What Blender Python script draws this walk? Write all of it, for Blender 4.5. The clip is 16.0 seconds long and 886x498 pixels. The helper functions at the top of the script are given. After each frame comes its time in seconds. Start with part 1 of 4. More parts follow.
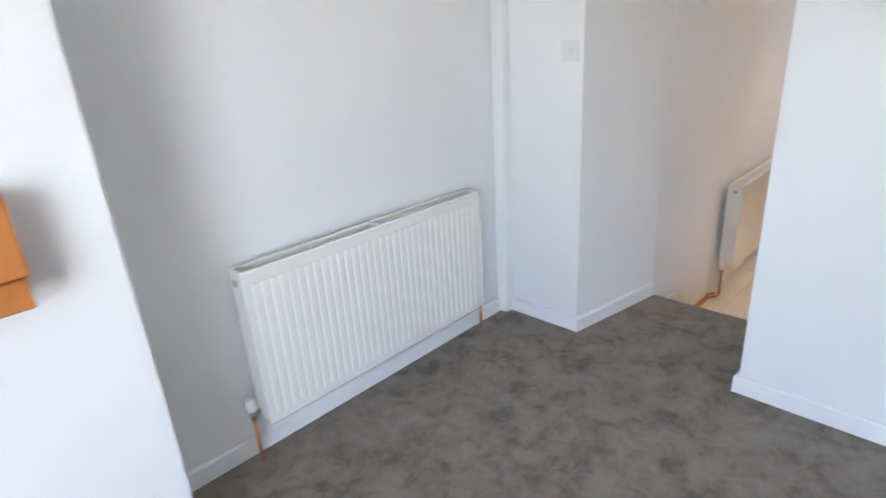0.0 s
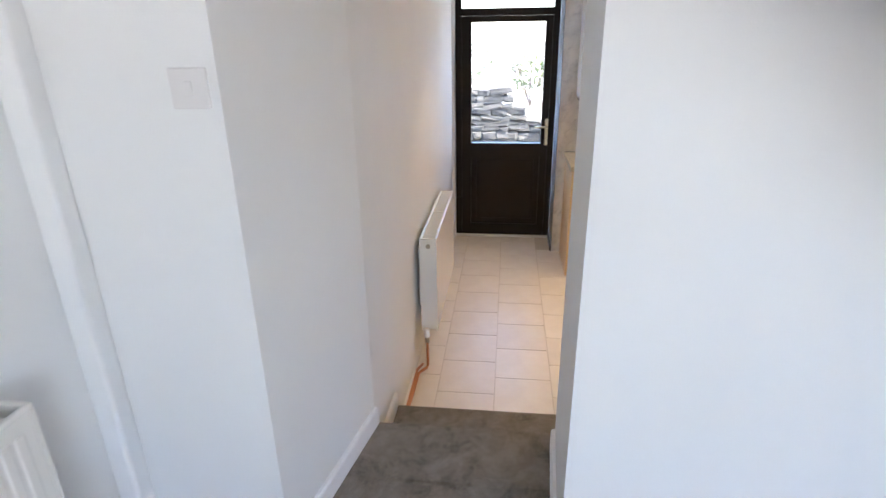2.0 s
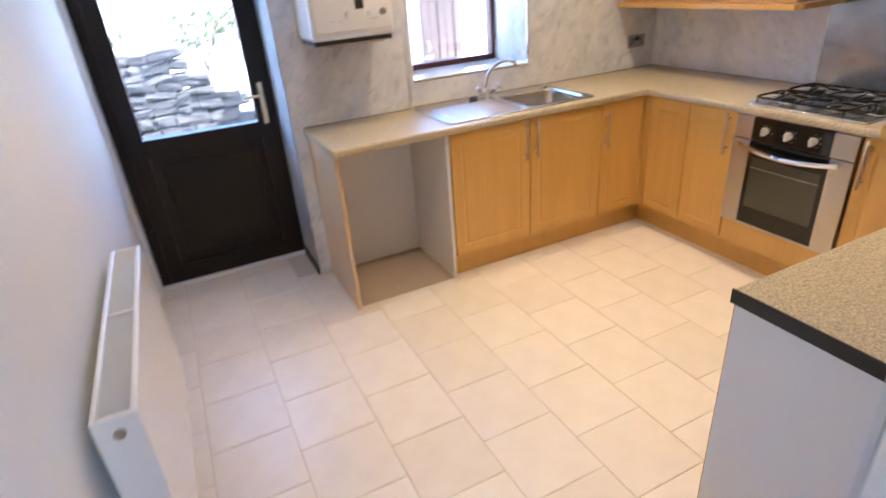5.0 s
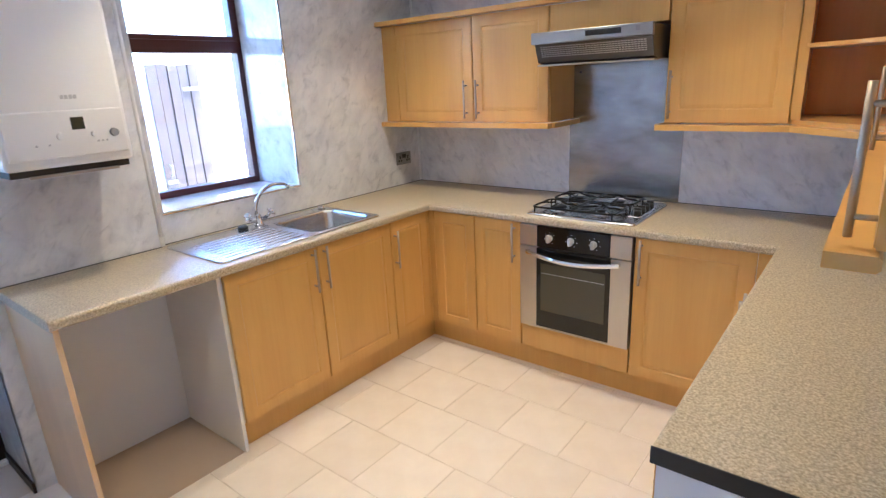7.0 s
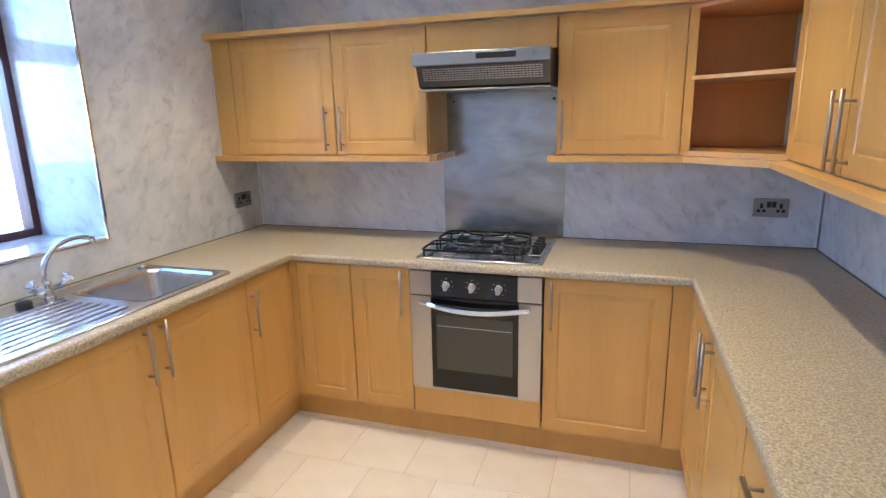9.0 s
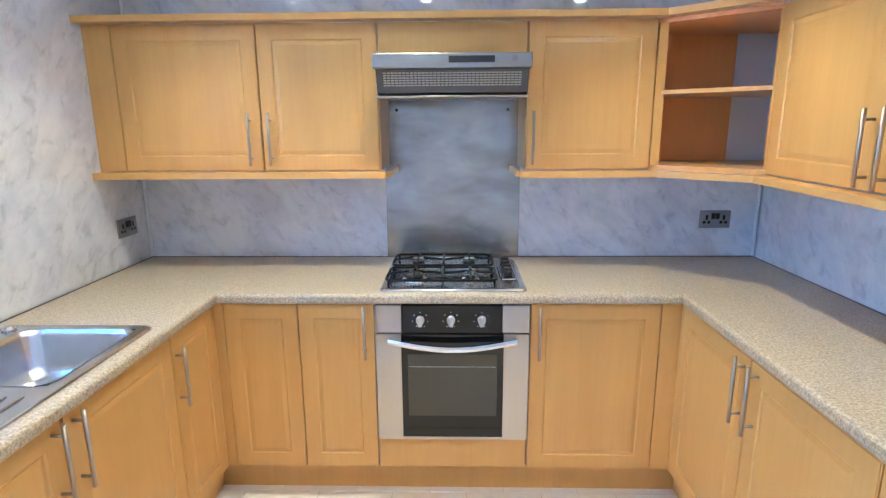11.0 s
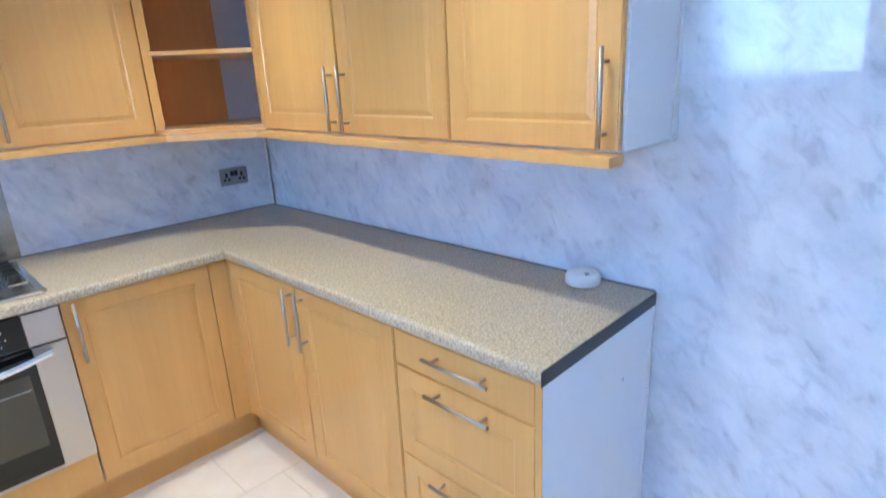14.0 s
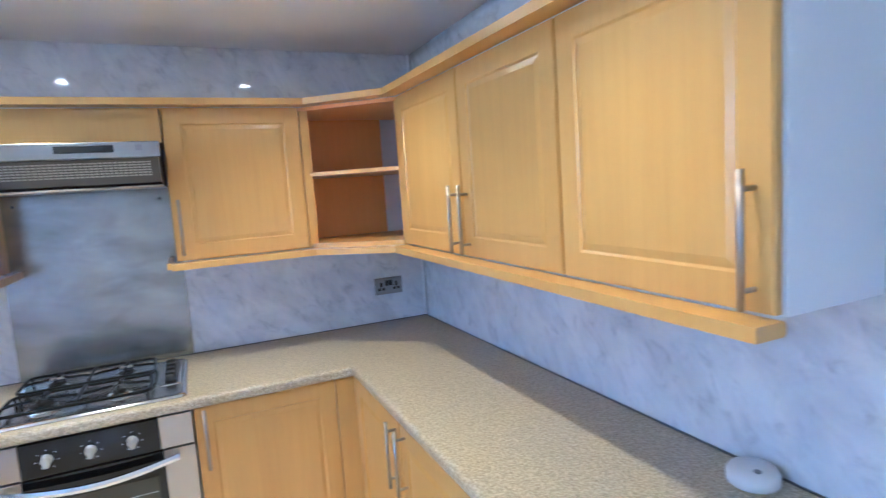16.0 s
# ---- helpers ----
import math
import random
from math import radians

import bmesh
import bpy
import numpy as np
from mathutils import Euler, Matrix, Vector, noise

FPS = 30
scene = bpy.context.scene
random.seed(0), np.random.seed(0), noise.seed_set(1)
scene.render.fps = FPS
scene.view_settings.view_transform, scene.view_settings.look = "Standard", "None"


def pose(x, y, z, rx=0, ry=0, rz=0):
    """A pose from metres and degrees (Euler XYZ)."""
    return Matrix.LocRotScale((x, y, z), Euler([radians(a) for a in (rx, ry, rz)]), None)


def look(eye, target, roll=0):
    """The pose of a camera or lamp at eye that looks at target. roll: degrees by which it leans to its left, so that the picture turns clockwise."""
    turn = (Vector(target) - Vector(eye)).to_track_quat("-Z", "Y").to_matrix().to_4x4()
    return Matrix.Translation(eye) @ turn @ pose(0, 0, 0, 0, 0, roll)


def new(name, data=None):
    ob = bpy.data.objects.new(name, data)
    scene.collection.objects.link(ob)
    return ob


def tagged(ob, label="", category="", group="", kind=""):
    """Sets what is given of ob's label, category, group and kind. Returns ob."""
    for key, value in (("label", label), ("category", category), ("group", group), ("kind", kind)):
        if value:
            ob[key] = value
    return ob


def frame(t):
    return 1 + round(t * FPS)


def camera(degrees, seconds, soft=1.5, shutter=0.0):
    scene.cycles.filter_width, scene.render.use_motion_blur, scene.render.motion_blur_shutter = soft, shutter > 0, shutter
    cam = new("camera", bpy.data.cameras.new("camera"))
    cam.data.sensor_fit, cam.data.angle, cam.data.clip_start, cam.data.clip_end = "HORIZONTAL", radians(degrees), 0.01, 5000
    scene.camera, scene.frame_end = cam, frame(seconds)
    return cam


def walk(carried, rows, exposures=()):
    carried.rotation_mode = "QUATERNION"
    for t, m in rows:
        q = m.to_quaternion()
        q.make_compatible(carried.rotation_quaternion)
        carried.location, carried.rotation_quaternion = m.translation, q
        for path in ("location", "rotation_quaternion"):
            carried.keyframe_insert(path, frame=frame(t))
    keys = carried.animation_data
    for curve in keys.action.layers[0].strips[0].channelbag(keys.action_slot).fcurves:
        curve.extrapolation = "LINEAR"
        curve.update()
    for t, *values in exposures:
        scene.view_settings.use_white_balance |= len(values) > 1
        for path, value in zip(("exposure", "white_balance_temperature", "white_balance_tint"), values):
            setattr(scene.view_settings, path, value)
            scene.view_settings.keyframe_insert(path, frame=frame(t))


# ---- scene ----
cam = camera(77.6, 16.0, soft=1.3, shutter=0.3)
PATH = [
    (0, (-2.842, 2.363, 1.851), (-1.535, 3.695, 1.133), -3.8),
    (0.5, (-2.645, 2.541, 1.834), (-1.048, 3.521, 1.135), -2.9),
    (1, (-2.428, 2.768, 1.873), (-0.64, 3.308, 1.158), -3.9),
    (1.5, (-2.079, 2.943, 1.846), (-0.244, 3.327, 1.15), -3.2),
    (2, (-1.779, 3.069, 1.863), (0.068, 3.291, 1.13), -0.9),
    (2.5, (-1.524, 3.19, 1.877), (0.319, 3.129, 1.101), -2.2),
    (3, (-1.196, 3.203, 1.835), (0.668, 3.164, 1.11), -3.3),
    (3.5, (-0.897, 3.208, 1.817), (0.951, 3.086, 1.061), -2.4),
    (4, (-0.637, 3.256, 1.777), (1.128, 2.931, 0.894), -1.3),
    (4.5, (-0.369, 3.251, 1.668), (1.244, 2.844, 0.557), -2.0),
    (5, (-0.137, 3.195, 1.615), (1.494, 2.459, 0.721), -4.7),
    (5.2, (-0.053, 3.198, 1.613), (1.507, 2.259, 0.787), -4.3),
    (7.3, (0.379, 3.027, 1.589), (1.538, 1.489, 1.049), -4.0),
    (7.5, (0.429, 2.991, 1.585), (1.558, 1.422, 1.073), -5.1),
    (8, (0.541, 2.919, 1.564), (1.583, 1.316, 0.979), -4.1),
    (8.5, (0.697, 2.907, 1.536), (1.499, 1.107, 1.195), -6.3),
    (8.7, (0.756, 2.89, 1.525), (1.492, 1.082, 1.091), -4.2),
    (10.8, (1.446, 2.672, 1.55), (1.464, 0.721, 1.107), -0.9),
    (11, (1.44, 2.649, 1.538), (1.491, 0.698, 1.1), -0.4),
    (11.5, (1.445, 2.637, 1.522), (1.186, 0.721, 1.01), -0.1),
    (12, (1.47, 2.645, 1.52), (0.569, 0.932, 1.017), -1.1),
    (12.5, (1.48, 2.685, 1.514), (0.212, 1.228, 0.995), -2.0),
    (13, (1.494, 2.711, 1.487), (0.189, 1.365, 0.79), -2.4),
    (13.5, (1.498, 2.723, 1.461), (0.239, 1.427, 0.603), -3.4),
    (14, (1.473, 2.729, 1.52), (0.112, 1.389, 0.927), -2.8),
    (14.5, (1.459, 2.74, 1.562), (0.082, 1.339, 1.188), -3.0),
    (15, (1.387, 2.745, 1.575), (0.043, 1.294, 1.277), -2.6),
    (15.5, (1.203, 2.766, 1.588), (0.022, 1.166, 1.378), -0.7),
    (16, (1.087, 2.682, 1.57), (0.271, 0.869, 1.35), -3.9),
]
EXPOSURE = [(0, 4.14, 6450, 10), (1.5, 4.1, 6480, 11), (2.5, 4.15, 6450, 13), (3, 4.18, 6400, 15), (4, 4.3, 6250, 17), (5.2, 4.34, 5450, 15), (8.5, 4.34, 4800, 10), (11, 4.8, 4300, 7), (12.5, 4.98, 4040, 6), (13.5, 4.78, 4080, 6), (15, 4.7, 4150, 6), (16, 4.67, 4150, 6)]
walk(cam, [(t, look(eye, target, roll)) for t, eye, target, roll in PATH], EXPOSURE)

# ---- world, sun, lamps ----
world = bpy.data.worlds.new("world")
scene.world = world
world.use_nodes = True
wn = world.node_tree
sky = wn.nodes.new("ShaderNodeTexSky")
sky.sky_type = 'NISHITA'
sky.sun_disc = False
sky.sun_elevation = radians(47)
sky.sun_rotation = radians(191)
sky.ozone_density = 5.0
wn.links.new(sky.outputs[0], wn.nodes["Background"].inputs[0])
wn.nodes["Background"].inputs[1].default_value = 0.15


def lamp(name, kind, place, target, power, colour, **extra):
    data = bpy.data.lights.new(name, kind)
    data.energy, data.color = power, colour
    ob = new(name, data)
    ob.matrix_world = look(place, target)
    if kind == 'AREA':
        data.shape, data.size, data.size_y = 'RECTANGLE', extra["w"], extra["h"]
    elif kind == 'SUN':
        data.angle = radians(0.5)
    elif kind == 'SPOT':
        data.spot_size, data.spot_blend, data.shadow_soft_size = radians(extra["cone"]), 1.0, 0.02
    return ob


lamp("sun", 'SUN', (-1.6, -8, 8.8), (0, 0, 0), 4.6, (1.0, 0.96, 0.89))
CEIL = 2.25
# the last spot, at y 2.90, is an unseen addition that brightens the north floor
SPOTS = [(0.72, 0.83), (1.62, 0.79), (2.40, 0.80), (0.74, 1.90), (1.62, 1.90), (2.38, 1.90), (1.62, 2.90)]
for sx, sy in SPOTS:
    lamp("downlight_lamp", 'SPOT', (sx, sy, CEIL - 0.02), (sx, sy, 0), 1.75, (1.0, 0.715, 0.36), cone=108)
# added fill: dining room daylight from a guessed, unseen window
lamp("dining_fill", 'AREA', (-4.56, 1.5, 1.6), (-3, 1.5, 1.6), 2.4, (0.95, 0.90, 0.935), w=1.5, h=1.2)


# ---- materials ----
def mat(name, base, rough=0.5, metal=0.0):
    m = bpy.data.materials.new(name)
    m.use_nodes = True
    b = m.node_tree.nodes["Principled BSDF"]
    b.inputs["Base Color"].default_value = (*base, 1)
    b.inputs["Roughness"].default_value = rough
    b.inputs["Metallic"].default_value = metal
    return m


def nodes_of(m):
    return m.node_tree.nodes, m.node_tree.links, m.node_tree.nodes["Principled BSDF"]


def coords(m, scale=(1, 1, 1), turn=(0, 0, 0)):
    n, l, b = nodes_of(m)
    tc = n.new("ShaderNodeTexCoord")
    mp = n.new("ShaderNodeMapping")
    mp.inputs["Scale"].default_value = scale
    mp.inputs["Rotation"].default_value = [radians(a) for a in turn]
    l.new(tc.outputs["Object"], mp.inputs[0])
    return mp.outputs[0]


def grain(m, vec, scale, detail=4.0, rough=0.55, warp=0.0):
    n, l, b = nodes_of(m)
    t = n.new("ShaderNodeTexNoise")
    t.inputs["Scale"].default_value = scale
    t.inputs["Detail"].default_value = detail
    t.inputs["Roughness"].default_value = rough
    t.inputs["Distortion"].default_value = warp
    l.new(vec, t.inputs["Vector"])
    return t.outputs["Fac"]


def ramp(m, fac, stops):
    n, l, b = nodes_of(m)
    r = n.new("ShaderNodeValToRGB")
    e = r.color_ramp.elements
    while len(e) < len(stops):
        e.new(0.5)
    for el, (p, c) in zip(e, stops):
        el.position, el.color = p, (*c, 1)
    l.new(fac, r.inputs[0])
    return r.outputs[0]


def blend(m, fac, a, b2, mode='MIX'):
    n, l, b = nodes_of(m)
    x = n.new("ShaderNodeMix")
    x.data_type, x.blend_type = 'RGBA', mode
    if isinstance(fac, float):
        x.inputs[0].default_value = fac
    else:
        l.new(fac, x.inputs[0])
    l.new(a, x.inputs[6])
    l.new(b2, x.inputs[7])
    return x.outputs[2]


def put_colour(m, c):
    n, l, b = nodes_of(m)
    l.new(c, b.inputs["Base Color"])


def put_rough(m, fac, lo, hi):
    n, l, b = nodes_of(m)
    r = n.new("ShaderNodeMapRange")
    r.inputs[3].default_value, r.inputs[4].default_value = lo, hi
    l.new(fac, r.inputs[0])
    l.new(r.outputs[0], b.inputs["Roughness"])


def bump(m, fac, strength, dist):
    n, l, b = nodes_of(m)
    k = n.new("ShaderNodeBump")
    k.inputs["Strength"].default_value, k.inputs["Distance"].default_value = strength, dist
    l.new(fac, k.inputs["Height"])
    l.new(k.outputs[0], b.inputs["Normal"])


def painted(name, base, rough, spread=0.04, tex=0.002):
    """Emulsion or gloss paint: slight cloudiness and roller texture."""
    m = mat(name, base, rough)
    v = coords(m)
    big = grain(m, v, 1.3, 3)
    put_colour(m, ramp(m, big, [(0.3, [c * (1 - spread) for c in base]), (0.7, base)]))
    fine = grain(m, v, 170, 3)
    bump(m, fine, 0.25, tex)
    return m


def beech(name, tone):
    m = mat(name, tone, 0.38)
    v = coords(m, (1, 1, 0.045))
    g = grain(m, v, 70, 5, 0.6)
    streak = grain(m, coords(m, (1, 1, 0.12)), 9, 3, 0.5, 0.6)
    c1 = ramp(m, g, [(0.3, [tone[0] * 0.96, tone[1] * 0.94, tone[2] * 0.91]), (0.62, tone)])
    c2 = ramp(m, streak, [(0.25, (0.92, 0.89, 0.85)), (0.7, (1.0, 1.0, 1.0))])
    put_colour(m, blend(m, 1.0, c1, c2, 'MULTIPLY'))
    put_rough(m, g, 0.27, 0.35)
    bump(m, g, 0.02, 0.001)
    return m


WHITE = painted("white wall emulsion", (0.80, 0.80, 0.79), 0.75)
CEILING = painted("white ceiling emulsion", (0.82, 0.82, 0.81), 0.85)
GLOSS = painted("white gloss paint", (0.84, 0.84, 0.84), 0.28, 0.03, 0.0006)
BEECH = beech("beech foil", (0.66, 0.392, 0.102))
BEECH_PALE = beech("pale beech end board", (0.70, 0.49, 0.27))
BEECH_IN = beech("beech board", (0.84, 0.41, 0.12))
ROUGHWOOD = beech("orange stained timber", (0.50, 0.19, 0.045))
MELAMINE = painted("white melamine", (0.80, 0.79, 0.77), 0.35, 0.03, 0.0004)
RADIATOR = painted("white radiator enamel", (0.82, 0.80, 0.75), 0.25, 0.03, 0.0004)
APPLIANCE = painted("white appliance enamel", (0.84, 0.84, 0.83), 0.2, 0.02, 0.0002)
PLASTIC = painted("white plastic", (0.82, 0.81, 0.79), 0.35, 0.03, 0.0003)
HOODGREY = mat("dark grey hood enamel", (0.10, 0.10, 0.10), 0.33, 0.7)
STEEL = mat("brushed steel", (0.54, 0.505, 0.45), 0.3, 1.0)
sv = coords(STEEL, (0.03, 1, 1))
sg = grain(STEEL, sv, 260, 3)
put_rough(STEEL, sg, 0.24, 0.42)
SINK = mat("polished sink steel", (0.60, 0.60, 0.60), 0.2, 1.0)
put_rough(SINK, grain(SINK, coords(SINK), 22, 4), 0.16, 0.32)
SPLASH = mat("steel splashback", (0.5, 0.5, 0.49), 0.3, 1.0)
put_colour(SPLASH, ramp(SPLASH, grain(SPLASH, coords(SPLASH, (0.7, 1, 1.6)), 5.0, 5, 0.6, 0.4), [(0.30, (0.30, 0.30, 0.285)), (0.66, (0.50, 0.505, 0.50))]))
put_rough(SPLASH, grain(SPLASH, coords(SPLASH, (0.5, 1, 3)), 3.5, 4), 0.14, 0.34)
bump(SPLASH, grain(SPLASH, coords(SPLASH), 3.0, 2), 0.12, 0.02)
HOBSTEEL = mat("polished hob steel", (0.54, 0.53, 0.52), 0.16, 1.0)
put_rough(HOBSTEEL, grain(HOBSTEEL, coords(HOBSTEEL), 18, 4), 0.12, 0.26)
CHROME = mat("chrome", (0.78, 0.78, 0.78), 0.07, 1.0)
NICKEL = mat("satin nickel", (0.44, 0.385, 0.315), 0.4, 1.0)
HOODSTEEL = mat("dull hood steel", (0.34, 0.34, 0.335), 0.34, 1.0)
PEWTER = mat("brushed pewter plate", (0.34, 0.33, 0.31), 0.34, 1.0)
IRON = mat("black enamelled iron", (0.006, 0.006, 0.0065), 0.35)
put_rough(IRON, grain(IRON, coords(IRON), 60, 3), 0.35, 0.6)
IRON.node_tree.nodes["Principled BSDF"].inputs["Specular IOR Level"].default_value = 0.2
BLACK = mat("black plastic", (0.012, 0.012, 0.012), 0.4)
BLACKGLASS = mat("black oven glass", (0.006, 0.006, 0.006), 0.04)
SMOKED = mat("smoked oven window", (0.062, 0.058, 0.040), 0.05)
EDGING = mat("black worktop end cap", (0.018, 0.018, 0.018), 0.3)
SEAL = mat("grey sealing strip", (0.12, 0.12, 0.12), 0.35)
COPPER = mat("tarnished copper", (0.55, 0.24, 0.13), 0.38, 1.0)
put_rough(COPPER, grain(COPPER, coords(COPPER), 30, 3), 0.3, 0.55)
SWITCH = painted("slightly greyed switch plastic", (0.72, 0.70, 0.69), 0.35, 0.03, 0.0003)
BRASS = mat("pale brass", (0.72, 0.62, 0.42), 0.25, 1.0)
UPVC = mat("dark brown door foil", (0.011, 0.0062, 0.005), 0.4)
UPVC.node_tree.nodes["Principled BSDF"].inputs["Specular IOR Level"].default_value = 0.3
bump(UPVC, grain(UPVC, coords(UPVC, (1, 1, 0.06)), 90, 3), 0.12, 0.001)
MAHOGANY = mat("mahogany brown window foil", (0.075, 0.018, 0.014), 0.32)
bump(MAHOGANY, grain(MAHOGANY, coords(MAHOGANY, (1, 0.1, 1)), 90, 3), 0.1, 0.001)
GREYMARK = mat("pale grey plastic", (0.5, 0.5, 0.5), 0.4)
GREY = mat("grey print", (0.25, 0.25, 0.26), 0.5)
SCREEN = mat("dark display", (0.03, 0.035, 0.03), 0.12)
GREASE = mat("aluminium mesh filter", (0.42, 0.42, 0.41), 0.35, 1.0)
SCREED = painted("bare brown screed", (0.52, 0.41, 0.31), 0.85, 0.2)
GROUT = painted("sandy grout", (0.62, 0.545, 0.46), 0.9)
KNOB = mat("off-white knob plastic", (0.5, 0.5, 0.48), 0.4)
GLOW = mat("lamp face", (1, 1, 1), 0.5)
GLOW.node_tree.nodes["Principled BSDF"].inputs["Emission Color"].default_value = (1.0, 0.86, 0.66, 1)
GLOW.node_tree.nodes["Principled BSDF"].inputs["Emission Strength"].default_value = 8.0

# glass panes
GLASS = mat("clear glass", (1, 1, 1), 0.0)
GLASS.node_tree.nodes["Principled BSDF"].inputs["Transmission Weight"].default_value = 1.0
GLASS.node_tree.nodes["Principled BSDF"].inputs["IOR"].default_value = 1.45

# marble-effect wall boards
MARBLE = mat("marble-effect gloss board", (0.72, 0.72, 0.73), 0.055)
mv = coords(MARBLE)
mn, ml, mb = nodes_of(MARBLE)
spin = mn.new("ShaderNodeMapping")
spin.inputs["Rotation"].default_value = (Vector((1, -1, 1.15)).rotation_difference(Vector((0, 0, 1)))).to_euler()
ml.new(mv, spin.inputs[0])
drawn = mn.new("ShaderNodeMapping")
drawn.inputs["Scale"].default_value = (1.0, 1.0, 0.36)
ml.new(spin.outputs[0], drawn.inputs[0])
mv2 = drawn.outputs[0]
cloud = grain(MARBLE, mv2, 7.0, 5, 0.6, 0.5)
vein = grain(MARBLE, mv2, 20.0, 4, 0.6, 0.6)
c1 = ramp(MARBLE, cloud, [(0.34, (0.63, 0.635, 0.65)), (0.6, (0.78, 0.78, 0.78))])
c2 = ramp(MARBLE, vein, [(0.28, (0.74, 0.745, 0.765)), (0.42, (0.935, 0.935, 0.94)), (0.52, (1, 1, 1))])
put_colour(MARBLE, blend(MARBLE, 1.0, c1, c2, 'MULTIPLY'))
bump(MARBLE, grain(MARBLE, mv, 2.2, 1), 0.02, 0.02)

# speckled laminate
WORKTOP = mat("speckled stone-effect laminate", (0.5, 0.46, 0.38), 0.36)
wv = coords(WORKTOP)
s1 = grain(WORKTOP, wv, 170, 3, 0.6)
s2 = grain(WORKTOP, wv, 120, 3, 0.65)
s3 = grain(WORKTOP, wv, 3, 3)
a1 = ramp(WORKTOP, s1, [(0.34, (0.350, 0.285, 0.185)), (0.5, (0.51, 0.432, 0.290)), (0.66, (0.68, 0.59, 0.415))])
a2 = ramp(WORKTOP, s2, [(0.36, (0.78, 0.775, 0.76)), (0.55, (1, 1, 1))])
a3 = ramp(WORKTOP, s3, [(0.3, (0.94, 0.94, 0.95)), (0.7, (1, 1, 1))])
put_colour(WORKTOP, blend(WORKTOP, 1.0, blend(WORKTOP, 1.0, a1, a2, 'MULTIPLY'), a3, 'MULTIPLY'))
bump(WORKTOP, s2, 0.25, 0.001)
put_rough(WORKTOP, s2, 0.3, 0.45)

# cream ceramic floor tiles, each a little different
TILE = mat("cream ceramic tile", (0.72, 0.65, 0.55), 0.32)
tn, tl_, tb = nodes_of(TILE)
info = tn.new("ShaderNodeObjectInfo")
tv = coords(TILE)
tcl = grain(TILE, tv, 7, 5, 0.6)
tca = ramp(TILE, tcl, [(0.3, (0.75, 0.675, 0.60)), (0.7, (0.82, 0.755, 0.68))])
tcb = ramp(TILE, info.outputs["Random"], [(0.0, (0.93, 0.92, 0.90)), (1.0, (1, 1, 1))])
put_colour(TILE, blend(TILE, 1.0, tca, tcb, 'MULTIPLY'))
put_rough(TILE, grain(TILE, tv, 30, 3), 0.24, 0.42)
bump(TILE, grain(TILE, tv, 25, 4), 0.12, 0.002)

# trodden grey carpet
CARPET = mat("grey-brown cut pile carpet", (0.12, 0.105, 0.09), 0.95)
cv = coords(CARPET)
k1 = grain(CARPET, cv, 9.0, 5, 0.68, 0.35)
k2 = grain(CARPET, cv, 420, 2)
k3 = ramp(CARPET, k1, [(0.34, (0.150, 0.120, 0.092)), (0.46, (0.262, 0.217, 0.170)), (0.62, (0.350, 0.296, 0.237))])
k4 = ramp(CARPET, k2, [(0.3, (0.7, 0.7, 0.7)), (0.7, (1, 1, 1))])
put_colour(CARPET, blend(CARPET, 1.0, k3, k4, 'MULTIPLY'))
bump(CARPET, k2, 0.8, 0.006)
CARPET.node_tree.nodes["Principled BSDF"].inputs["Sheen Weight"].default_value = 0.15

# outdoors
STONE = mat("grey sandstone", (0.22, 0.22, 0.22), 0.9)
stn, stl, stb = nodes_of(STONE)
sinfo = stn.new("ShaderNodeObjectInfo")
sca = ramp(STONE, grain(STONE, coords(STONE), 9, 5), [(0.3, (0.020, 0.021, 0.023)), (0.7, (0.068, 0.066, 0.062))])
scb = ramp(STONE, sinfo.outputs["Random"], [(0.0, (0.62, 0.64, 0.67)), (1.0, (1, 0.98, 0.94))])
put_colour(STONE, blend(STONE, 1.0, sca, scb, 'MULTIPLY'))
bump(STONE, grain(STONE, coords(STONE), 40, 4), 0.6, 0.01)
RENDERED = painted("white masonry paint", (0.82, 0.81, 0.78), 0.9)
PAVING = painted("pale concrete", (0.52, 0.50, 0.46), 0.9, 0.25, 0.01)
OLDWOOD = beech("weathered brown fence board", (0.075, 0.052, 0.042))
LEAF = mat("garden leaf", (0.09, 0.13, 0.03), 0.5)
put_colour(LEAF, ramp(LEAF, grain(LEAF, coords(LEAF), 3, 3), [(0.3, (0.040, 0.058, 0.010)), (0.7, (0.085, 0.095, 0.018))]))


# ---- building blocks ----
ORIGIN = {}
I4 = Matrix.Identity(4)


def side(x, y, ux, uy):
    """A wall's own axes: along (ux, uy), outward, up, from (x, y, 0)."""
    u = Vector((ux, uy, 0))
    n = Vector((-uy, ux, 0))
    return Matrix(((u.x, n.x, 0, x), (u.y, n.y, 0, y), (0, 0, 1, 0), (0, 0, 0, 1)))


SOUTH = side(0, 0, 1, 0)
EAST = side(2.967, 0, 0, 1)
WEST = side(0, 0, 0, -1)


def box(bm, x0, x1, y0, y1, z0, z1, bevel=0.0, m=I4, seg=2):
    b = bmesh.new()
    bmesh.ops.create_cube(b, size=1.0)
    bmesh.ops.scale(b, vec=(x1 - x0, y1 - y0, z1 - z0), verts=b.verts)
    bmesh.ops.translate(b, vec=((x0 + x1) / 2, (y0 + y1) / 2, (z0 + z1) / 2), verts=b.verts)
    if bevel:
        bmesh.ops.bevel(b, geom=b.edges[:], offset=bevel, segments=seg, affect='EDGES', profile=0.5)
    join(bm, b, m)


